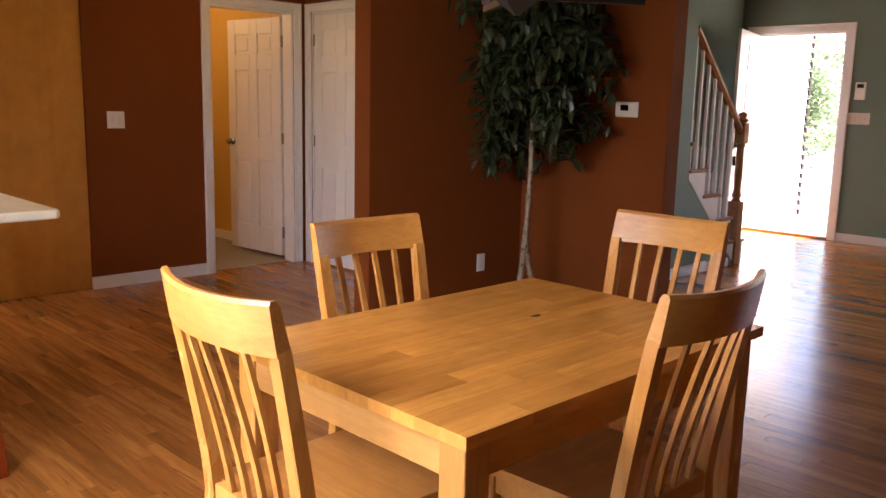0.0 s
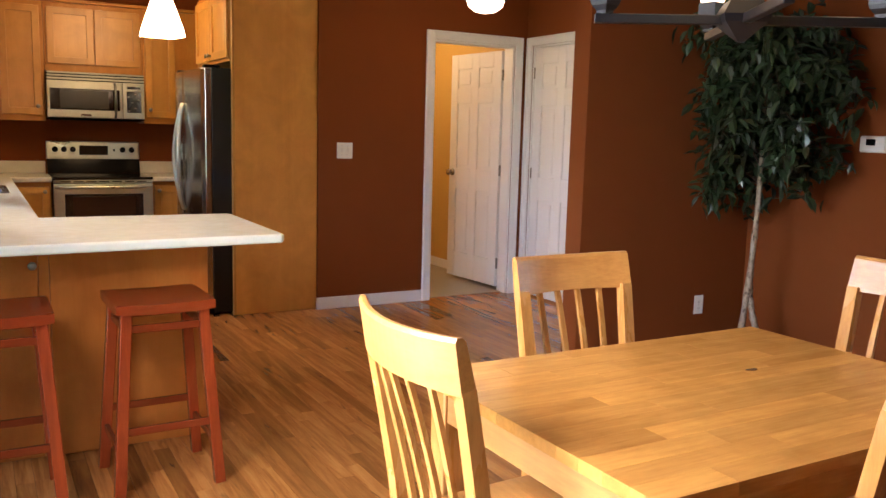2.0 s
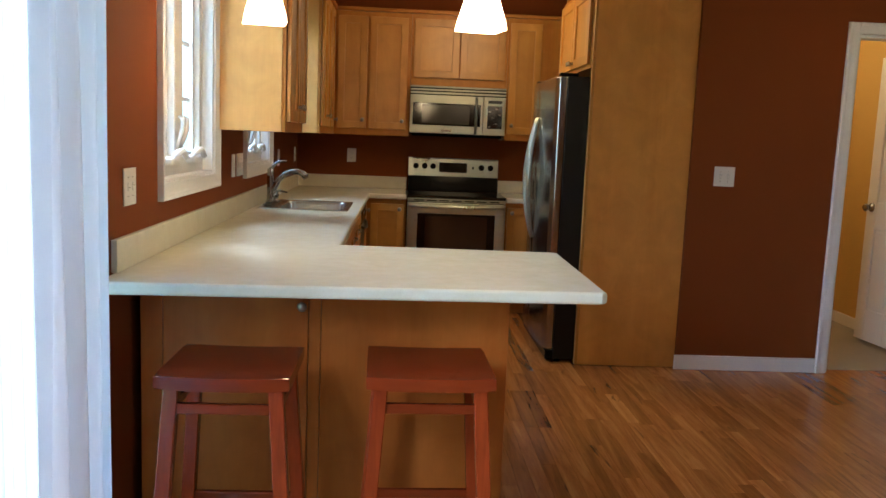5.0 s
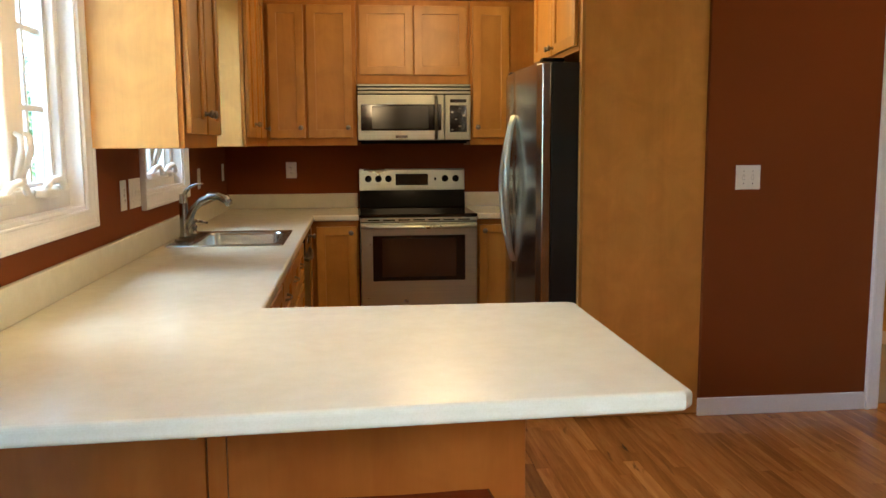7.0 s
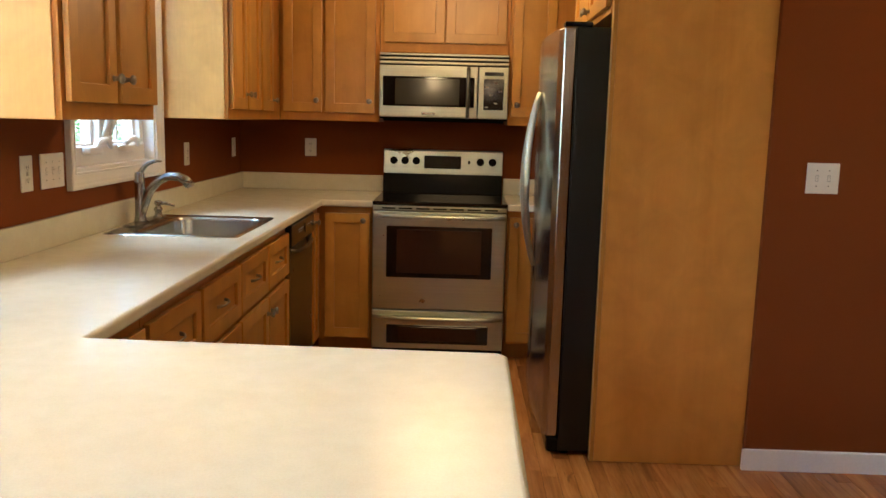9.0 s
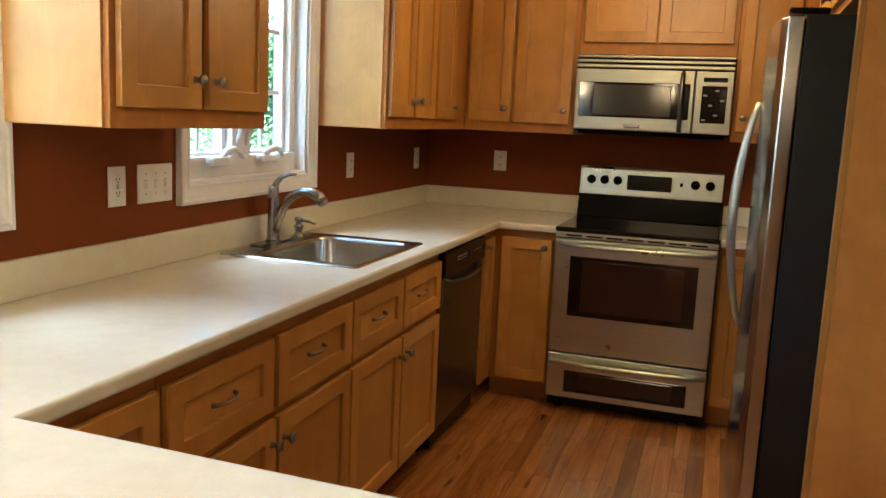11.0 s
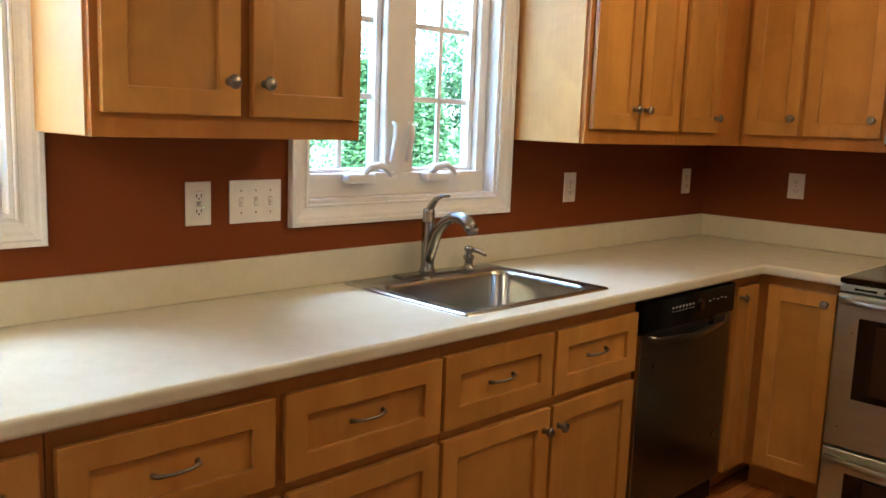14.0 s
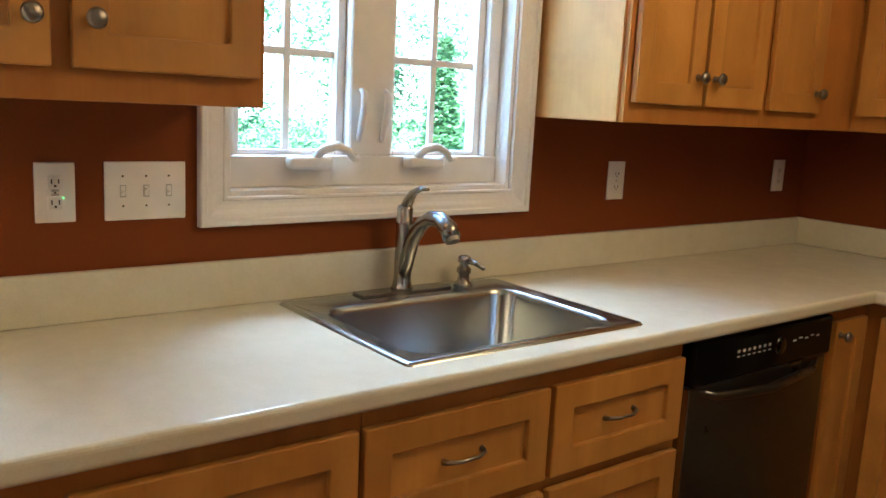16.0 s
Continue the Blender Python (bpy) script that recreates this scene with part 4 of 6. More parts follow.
def microwave():
    x0, x1, z0, z1, yf = 0.917, 1.666, 1.374, 1.753, -0.375
    t = thing("microwave", ((x0 + x1) / 2, -0.2, z0), "stainless steel over-the-range microwave oven", "microwave")
    part("body", boxes((x0, x1, yf, -0.005, z0, z1), bev=0.003), BLACK, t)
    m = face((0, yf, 0), "-y")
    for k, (a, b) in enumerate(((1.738, 1.751), (1.715, 1.729), (1.690, 1.706))):
        part("grille_slat", boxes((x0, x1, a, b, -0.004, 0.014 + 0.003 * k), bev=0.003, m=m), MW_STEEL, t)
    door = part("door", boxes((x0, 1.488, z0 + 0.012, 1.682, -0.004, 0.022), bev=0.005, seg=2, m=m), MW_STEEL, t, "brushed steel microwave door")
    part("window_frame", boxes((x0 + 0.02, 1.470, 1.448, 1.620, 0.0, 0.0245), bev=0.003, m=m), BLACK_GLASS, door)
    part("window", boxes((x0 + 0.09, 1.385, 1.456, 1.610, 0.0, 0.026), bev=0.006, seg=2, m=m), MW_GLASS, door, "grey mesh microwave window")
    part("badge", boxes((1.165, 1.245, 1.400, 1.417, 0.0, 0.024), bev=0.002, m=m), NICKEL, door)
    hm = m @ Matrix.Translation((1.432, 0, 0))
    pts = [(0, 1.392, 0.02), (0, 1.40, 0.046), (0, 1.46, 0.058), (0, 1.535, 0.062), (0, 1.61, 0.058), (0, 1.665, 0.046), (0, 1.673, 0.02)]
    part("handle", moved(tube(pts, 0.011, 10), hm), STEEL_DARK, door, "dark steel upright handle", True)
    pan = part("control_panel", boxes((1.492, x1, z0 + 0.012, 1.682, -0.004, 0.022), bev=0.005, seg=2, m=m), MW_STEEL, t)
    kp = part("keypad", boxes((1.522, 1.640, 1.436, 1.615, 0.0, 0.0245), bev=0.004, m=m), BLACK_GLASS, pan, "black keypad")
    part("display", boxes((1.525, 1.638, 1.630, 1.655, 0.0, 0.0245), bev=0.004, m=m), LCD, pan)
    for r in range(7):
        for c in range(4):
            u, v = 1.531 + c * 0.0265, 1.448 + r * 0.0232
            part("key", boxes((u, u + 0.018, v, v + 0.009, 0.024, 0.0254), bev=0, m=m), LCD if (r + 2 * c) % 5 else PEWTER, kp)
    part("underside", boxes((x0 + 0.02, x1 - 0.02, yf + 0.02, -0.03, z0 - 0.012, z0), bev=0.003), BLACK, t)


microwave()


def refrigerator():
    y0, y1, xb = -1.982, -1.062, 1.838
    t = thing("refrigerator", (2.18, -1.52, 0), "side-by-side refrigerator with steel doors and black case", "refrigerator")
    part("case", boxes((xb, 2.56, y0, y1, 0.02, 1.748), bev=0.005, seg=2), BLACK_ROUGH, t, "black textured refrigerator case")
    for a, b in ((y0, -1.455), (-1.450, y1)):
        pts = []
        n = 10
        for i in range(n + 1):
            y = a + (b - a) * i / n
            s = (y - (y0 + y1) / 2) / ((y1 - y0) / 2)
            pts.append((1.756 + 0.022 * s * s, y))
        poly = [(xb - 0.006, a)] + [(pts[0][0] + 0.012, a)] + pts[1:-1] + [(pts[-1][0] + (0.012 if b == y1 else 0.003), b)] + [(xb - 0.006, b)]
        d = part("door", prism(poly, 0.085, 1.742, "z", 0.004), STEEL_V, t, "brushed steel refrigerator door")
        yh = -1.455 - 0.045 if a == y0 else -1.450 + 0.045
        hp = []
        for i in range(17):
            k = i / 16
            hp.append((1.752 - 0.054 * math.sin(math.pi * k) ** 0.8, yh + (0.02 if a == y0 else -0.02) * math.cos(math.pi * 2 * k), 0.72 + 0.79 * k))
        part("handle", tube(hp, [0.010 + 0.006 * math.sin(math.pi * i / 16) for i in range(17)], 12), STEEL, d, "bowed steel door handle", True)
    part("gasket", boxes((xb - 0.006, xb, y0 + 0.012, y1 - 0.012, 0.09, 1.735), bev=0), BLACK, t)
    part("toe_grille", boxes((1.79, xb + 0.03, y0 + 0.004, y1 - 0.004, 0.012, 0.08), bev=0.012, seg=2), BLACK, t)
    part("hinge_cover", boxes((1.79, 1.90, y0 + 0.01, y0 + 0.07, 1.749, 1.768), bev=0.006, seg=2), BLACK, t)
    part("hinge_cover", boxes((1.79, 1.90, y1 - 0.07, y1 - 0.01, 1.749, 1.768), bev=0.006, seg=2), BLACK, t)
    for x in (1.87, 2.5):
        for y in (y0 + 0.05, y1 - 0.05):
            part("foot", lathe([(0.02, 0), (0.02, 0.02)], (x, y, 0), 10), BLACK, t)


refrigerator()


def dishwasher():
    y0, y1 = -1.448, -0.832
    t = thing("dishwasher", (0.3, (y0 + y1) / 2, 0), "built-in dishwasher with dark steel door and black controls", "dishwasher")
    part("tub", boxes((0.05, FX - 0.01, y0, y1, 0.02, 0.868), bev=0.002), BLACK, t)
    d = part("door", boxes((y0 + 0.004, y1 - 0.004, 0.115, 0.755, -0.02, 0.016), bev=0.006, seg=2, m=MX), STEEL_DARK, t, "dark brushed steel dishwasher door")
    part("side_trim", boxes((y0 + 0.003, y0 + 0.010, 0.115, 0.755, -0.02, 0.0175), bev=0.001, m=MX), STEEL_V, d)
    pts = [(y0 + 0.05, 0.742, 0.012), (y0 + 0.10, 0.728, 0.030), (-1.14, 0.716, 0.042), (y1 - 0.10, 0.728, 0.030), (y1 - 0.05, 0.742, 0.012)]
    part("handle", moved(tube(pts, [0.008, 0.011, 0.012, 0.011, 0.008], 10), MX), STEEL_DARK, d, "curved lip handle", True)
    pan = part("control_panel", boxes((y0 + 0.004, y1 - 0.004, 0.758, 0.866, -0.02, 0.026), bev=0.008, seg=2, m=MX), BLACK, t, "black plastic control panel")
    for k in range(7):
        u = y0 + 0.17 + k * 0.022
        part("button", boxes((u, u + 0.010, 0.822, 0.829, 0.0255, 0.0272), bev=0, m=MX), GREY_MARK, pan)
        part("mark", boxes((u, u + 0.011, 0.811, 0.814, 0.0255, 0.0268), bev=0, m=MX), GREY_MARK, pan)
    for k in range(5):
        u = y1 - 0.20 + k * 0.028
        part("mark", boxes((u, u + 0.014, 0.818 + 0.004 * (k % 2), 0.822 + 0.004 * (k % 2), 0.0255, 0.0268), bev=0, m=MX), GREY_MARK, pan)
    part("dial", lathe([(0.024, 0), (0.022, 0.004), (0.010, 0.006)], (FX + 0.0255, -1.09, 0.815), 18, "x"), BLACK_GLASS, pan)
    part("toe_kick", boxes((0.1, FX - 0.06, y0, y1, 0.0, 0.105), bev=0), BLACK, t)


dishwasher()


def sink():
    t = thing("sink", ((SX0 + SX1) / 2, (SY0 + SY1) / 2, 0.91), "single-bowl stainless steel drop-in sink", "sink")
    z = 0.9145
    bx0, bx1, by0, by1 = 0.145, 0.525, -2.155, -1.612

    def loop(x0, x1, y0, y1, r, zz, n=7):
        out = []
        for cx, cy, s in ((x1 - r, y1 - r, 0), (x0 + r, y1 - r, 90), (x0 + r, y0 + r, 180), (x1 - r, y0 + r, 270)):
            for i in range(n):
                a = radians(s + 90 * i / (n - 1))
                out.append((cx + r * math.cos(a), cy + r * math.sin(a), zz))
        return out
    rings = [loop(SX0, SX1, SY0, SY1, 0.012, z), loop(SX0 + 0.004, SX1 - 0.004, SY0 + 0.004, SY1 - 0.004, 0.012, z + 0.0055),
             loop(SX0 + 0.016, SX1 - 0.016, SY0 + 0.016, SY1 - 0.016, 0.014, z + 0.0065), loop(SX0 + 0.020, SX1 - 0.020, SY0 + 0.020, SY1 - 0.020, 0.014, z + 0.004),
             loop(bx0 - 0.006, bx1 + 0.006, by0 - 0.006, by1 + 0.006, 0.065, z + 0.004), loop(bx0, bx1, by0, by1, 0.06, z + 0.0005),
             loop(bx0 + 0.004, bx1 - 0.004, by0 + 0.004, by1 - 0.004, 0.058, z - 0.012), loop(bx0 + 0.014, bx1 - 0.014, by0 + 0.014, by1 - 0.014, 0.055, z - 0.150),
             loop(bx0 + 0.03, bx1 - 0.03, by0 + 0.03, by1 - 0.03, 0.05, z - 0.178), loop(bx0 + 0.07, bx1 - 0.07, by0 + 0.07, by1 - 0.07, 0.04, z - 0.185)]
    bm = bmesh.new()
    vs = [[bm.verts.new(p) for p in r] for r in rings]
    n = len(vs[0])
    for a, b in zip(vs, vs[1:]):
        for k in range(n):
            bm.faces.new((a[k], a[(k + 1) % n], b[(k + 1) % n], b[k]))
    bm.faces.new(vs[-1])
    part("basin", bm, SINK_STEEL, t, "", True)
    part("drain", lathe([(0.045, 0), (0.045, 0.003), (0.034, 0.004), (0.03, 0.001)], (0.32, -1.885, z - 0.186), 20), STEEL, t, "", True)
    f = thing("faucet", (0.075, -1.888, 0.919), "brushed nickel single-lever pull-out kitchen faucet", "faucet")
    zt = 0.9192
    plate = boxes((0.050, 0.105, -2.015, -1.755, zt, zt + 0.007), bev=0.006, seg=2)
    part("deck_plate", plate, NICKEL, f)
    cx, cy = 0.075, -1.888
    part("body", lathe([(0.029, 0.006), (0.025, 0.014), (0.0215, 0.03), (0.0205, 0.165), (0.0215, 0.175), (0.0195, 0.178), (0.0195, 0.205), (0.017, 0.212)], (cx, cy, zt), 22), NICKEL, f, "", True)
    sp = [(cx + 0.004, cy, zt + 0.04), (cx + 0.022, cy - 0.002, zt + 0.09), (cx + 0.045, cy - 0.005, zt + 0.14), (cx + 0.085, cy - 0.010, zt + 0.180), (cx + 0.125, cy - 0.014, zt + 0.199),
          (cx + 0.168, cy - 0.018, zt + 0.200), (cx + 0.200, cy - 0.020, zt + 0.185), (cx + 0.216, cy - 0.021, zt + 0.166)]
    part("spout", tube(sp, [0.018, 0.0185, 0.018, 0.0165, 0.0165, 0.0185, 0.0205, 0.0205], 16), NICKEL, f, "", True)
    part("nozzle", tube([(cx + 0.213, cy - 0.021, zt + 0.17), (cx + 0.220, cy - 0.0215, zt + 0.159)], [0.0175, 0.0165], 14), PEWTER, f)
    lv = [(cx, cy, zt + 0.202), (cx + 0.014, cy, zt + 0.226), (cx + 0.034, cy - 0.002, zt + 0.246), (cx + 0.066, cy - 0.004, zt + 0.259), (cx + 0.095, cy - 0.005, zt + 0.260)]
    part("lever", tube(lv, [0.0165, 0.014, 0.011, 0.008, 0.005], 12, 0, 0.75), NICKEL, f, "", True)
    d = thing("soap_dispenser", (0.082, -1.702, 0.919), "brushed nickel soap dispenser pump beside the faucet", "soap dispenser")
    part("base", lathe([(0.024, 0), (0.024, 0.006), (0.016, 0.012), (0.014, 0.03), (0.019, 0.034), (0.019, 0.044), (0.012, 0.05), (0.012, 0.058), (0.017, 0.062), (0.016, 0.074), (0.008, 0.078)], (0.082, -1.702, zt), 18), NICKEL, d, "", True)
    part("spout", tube([(0.085, -1.702, zt + 0.067), (0.122, -1.698, zt + 0.064), (0.152, -1.694, zt + 0.055)], [0.008, 0.007, 0.005], 10), NICKEL, d, "", True)


sink()


# ---------------------------------------------------------------- plates on the walls
def plate(name, m, u, v, w, h, label, category, kind):
    t = thing(name, m @ Vector((u, v, 0)), label, category)
    p = part("cover", boxes((u - w / 2, u + w / 2, v - h / 2, v + h / 2, 0.0005, 0.006), bev=0.0022, seg=2, m=m), PLATE, t)
    if kind == "outlet":
        for s in (-0.02, 0.02):
            r = part("socket", boxes((u - 0.014, u + 0.014, v + s - 0.0135, v + s + 0.0135, 0.005, 0.0078), bev=0.0015, m=m), PLATE, t)
            for a in (-0.0065, 0.0065):
                part("slot", boxes((u + a - 0.0012, u + a + 0.0012, v + s - 0.003, v + s + 0.006, 0.0075, 0.0082), bev=0, m=m), DARK_GAP_SHADOW, r)
            part("slot", boxes((u - 0.002, u + 0.002, v + s - 0.009, v + s - 0.005, 0.0075, 0.0082), bev=0, m=m), DARK_GAP_SHADOW, r)
        part("screw", boxes((u - 0.002, u + 0.002, v - 0.002, v + 0.002, 0.0055, 0.0068), bev=0.0005, m=m), NICKEL, t)
    else:
        n = kind
        for i in range(n):
            c = u + (i - (n - 1) / 2) * 0.046
            s = part("toggle", boxes((c - 0.0045, c + 0.0045, v - 0.010, v + 0.010, 0.005, 0.008), (c - 0.0035, c + 0.0035, v - 0.003 + 0.006 * (i % 2), v + 0.006 * (i % 2), 0.007, 0.016), bev=0.001, m=m), PLATE, t)
            part("slot", boxes((c - 0.0062, c + 0.0062, v - 0.0125, v + 0.0125, 0.0055, 0.0063), bev=0, m=m), GREY_MARK, t)
            for q in (-0.03, 0.03):
                part("screw", boxes((c - 0.002, c + 0.002, v + q - 0.002, v + q + 0.002, 0.0055, 0.0068), bev=0.0005, m=m), NICKEL, t)
    return t


MWIN, MBACK, MHALL = face((0, 0, 0), "+x"), face((0, 0, 0), "-y"), face((0, YS, 0), "-y")
gfi = plate("outlet", MWIN, -2.653, 1.172, 0.073, 0.116, "ivory duplex outlet with a green pilot light", "outlet", "outlet")
part("pilot_light", boxes((-2.641, -2.6375, 1.160, 1.1635, 0.0055, 0.0084), bev=0, m=MWIN), PILOT, gfi, "small green pilot light")
for dv in (-0.004, 0.004):
    part("test_button", boxes((-2.660, -2.646, 1.172 + dv - 0.0025, 1.172 + dv + 0.0025, 0.0055, 0.0082), bev=0.0006, m=MWIN), GREY_MARK, gfi)
plate("switch_plate", MWIN, -2.481, 1.172, 0.163, 0.118, "ivory three-toggle switch plate beside the sink window", "light switch", 3)
plate("switch_plate", MWIN, -4.30, 1.165, 0.115, 0.118, "ivory two-toggle switch plate above the counter", "light switch", 2)
plate("outlet", MWIN, -1.062, 1.171, 0.073, 0.116, "ivory outlet beside the sink window", "outlet", "outlet")
plate("outlet", MWIN, -0.172, 1.176, 0.073, 0.116, "ivory outlet near the kitchen corner", "outlet", "outlet")
plate("outlet", MBACK, 0.449, 1.182, 0.073, 0.112, "ivory duplex outlet above the backsplash", "outlet", "outlet")
plate("switch_plate", MHALL, 2.796, 1.192, 0.125, 0.118, "white two-toggle switch plate on the rust wall", "light switch", 2)
plate("outlet", face((0, YW, 0), "-y"), 4.245, 0.335, 0.073, 0.116, "white duplex outlet low on the dining wall", "outlet", "outlet")
plate("switch_plate", face((9.5, 0, 0), "-x"), 4.655, 1.298, 0.24, 0.12, "white four-toggle switch plate by the front door", "light switch", 4)

MT = face((XW, 0, 0), "-x")
th = thing("thermostat", MT @ Vector((5.053, 1.345, 0)), "white wall thermostat with a dark screen", "thermostat")
part("back_plate", boxes((4.975, 5.131, 1.300, 1.390, 0.0005, 0.006), bev=0.003, m=MT), PLATE, th)
part("housing", boxes((4.982, 5.124, 1.305, 1.385, 0.006, 0.024), bev=0.005, seg=2, m=MT), PLATE, th)
part("screen", boxes((5.018, 5.075, 1.338, 1.374, 0.02, 0.0255), bev=0.002, m=MT), LCD, th)
MEN = face((9.5, 0, 0), "-x")
ac = thing("wall_remote", MEN @ Vector((4.658, 1.578, 0)), "white wall-mounted remote control with grey screen", "remote control")
part("body", boxes((4.606, 4.710, 1.490, 1.668, 0.0005, 0.03), bev=0.008, seg=2, m=MEN), PLATE, ac)
part("screen", boxes((4.625, 4.692, 1.610, 1.650, 0.028, 0.032), bev=0.002, m=MEN), MW_GLASS, ac)


# ---------------------------------------------------------------- lamps
def pendant(x, y, zb):
    t = thing("pendant_lamp", (x, y, zb), "pendant lamp with a tapered frosted glass shade, lit", "lamp", "pendants over the peninsula")
    bm = bmesh.new()
    rot = pose(x, y, zb, 0, 0, 12)
    rings = []
    for h, r in ((0.0, 0.093), (0.03, 0.087), (0.10, 0.064), (0.155, 0.044), (0.17, 0.036)):
        ring = []
        for k in range(4):
            for j in range(-2, 3):
                a = radians(90 * k + 45 + j * 4)
                c = r * 0.97 - 0.004 * abs(j)
                ring.append(bm.verts.new(rot @ Vector((c * math.cos(a) * 1.15, c * math.sin(a) * 1.15, h))))
        rings.append(ring)
    n = len(rings[0])
    for a, b in zip(rings, rings[1:]):
        for k in range(n):
            bm.faces.new((a[k], a[(k + 1) % n], b[(k + 1) % n], b[k]))
    ins = bmesh.ops.solidify(bm, geom=list(bm.faces), thickness=0.004)
    part("shade", bm, SHADE, t, "white frosted glass shade", False)
    part("socket", lathe([(0.034, 0.168), (0.034, 0.178), (0.022, 0.19), (0.018, 0.235), (0.008, 0.25)], (x, y, zb), 16), BRONZE, t, "", True)
    part("cord", tube([(x, y, zb + 0.24), (x, y, CEIL - 0.02)], 0.004, 8), BRONZE, t)
    part("canopy", lathe([(0.012, -0.035), (0.05, -0.02), (0.06, -0.001)], (x, y, CEIL), 20), BRONZE, t, "", True)
    part("bulb", lathe([(0.012, 0.16), (0.02, 0.12), (0.028, 0.085), (0.02, 0.062), (0.006, 0.055)], (x, y, zb), 12), SHADE_DIM, t, "", True)
    lamp("pendant_bulb", "POINT", PENDANT_W, WARM, Matrix.Translation((x, y, zb - 0.015)), 0.05)


pendant(0.36, -3.93, 1.735)
pendant(1.12, -4.01, 1.733)


def dome_light(x, y, drop, r, watts, label):
    t = thing("ceiling_light", (x, y, CEIL - drop), label, "ceiling light")
    part("glass", lathe([(0.01, 0), (r * 0.55, 0.012), (r * 0.9, 0.045), (r, 0.085)], (x, y, CEIL - drop), 28), SHADE, t, "frosted glass bowl", True)
    part("rim", lathe([(r, 0.083), (r + 0.012, 0.085), (r + 0.012, 0.10), (r * 0.5, 0.105)], (x, y, CEIL - drop), 28), BRONZE, t, "", True)
    part("stem", lathe([(0.02, 0.104), (0.02, drop - 0.03), (0.06, drop - 0.02), (0.065, drop - 0.001)], (x, y, CEIL - drop), 18), BRONZE, t, "", True)
    lamp("ceiling_bulb", "POINT", watts, WARM, Matrix.Translation((x, y, CEIL - drop - 0.06)), 0.34)


dome_light(3.45, -2.93, 0.45, 0.13, HALL_W, "frosted bowl ceiling light in the hall, lit")
dome_light(1.36, -1.38, 0.36, 0.15, KITCHEN_W, "frosted bowl ceiling light above the kitchen, lit")
dome_light(3.5, -0.7, 0.22, 0.15, BATH_W, "frosted bowl ceiling light in the bathroom, lit")


def chandelier(x, y, z, yaw):
    t = thing("chandelier", (x, y, z), "dark bronze four-arm chandelier above the table, lit", "chandelier")
    r = pose(x, y, z, 0, 0, yaw)
    b = bmesh.new()
    rings = []
    for h, s in ((-0.050, 0.006), (-0.008, 0.048), (0.010, 0.054), (0.042, 0.036), (0.05, 0.013), (0.50, 0.011)):
        rings.append([b.verts.new(r @ Vector((s * a, s * c, h))) for a, c in ((1, 1), (-1, 1), (-1, -1), (1, -1))])
    for p, q in zip(rings, rings[1:]):
        for k in range(4):
            b.faces.new((p[k], p[(k + 1) % 4], q[(k + 1) % 4], q[k]))
    b.faces.new(rings[0][::-1])
    b.faces.new(rings[-1])
    part("hub", b, BRONZE, t)
    part("rod", tube([(x, y, z + 0.48), (x, y, CEIL - 0.02)], 0.006, 8), BRONZE, t)
    part("canopy", lathe([(0.012, -0.03), (0.06, -0.018), (0.065, -0.001)], (x, y, CEIL), 20), BRONZE, t, "", True)
    for k in range(4):
        m = r @ pose(0, 0, 0, 0, 0, 90 * k)
        arm = part("arm", boxes((0.045, 0.342, -0.011, 0.011, -0.011, 0.011), bev=0.002, m=m), BRONZE, t)
        cup = moved(lathe([(0.020, 0.010), (0.020, 0.018), (0.032, 0.030), (0.036, 0.040), (0.036, 0.085), (0.028, 0.088)], (0.318, 0, 0), 4), m)
        part("cup", cup, BRONZE, arm)
        gl = moved(lathe([(0.03, 0.089), (0.042, 0.13), (0.056, 0.20), (0.052, 0.20), (0.038, 0.13), (0.02, 0.092)], (0.318, 0, 0), 20), m)
        part("shade", gl, SHADE_DIM, arm, "lit frosted glass shade", True)
    lamp("chandelier_bulb", "POINT", CHANDELIER_W, WARM, Matrix.Translation((x, y, z + 0.30)), 0.15)


chandelier(1.955, -6.47, 1.632, -34)


# ---------------------------------------------------------------- dining table and chairs
TX0, TX1, TY0, TY1 = 1.345, 2.568, -6.912, -6.055


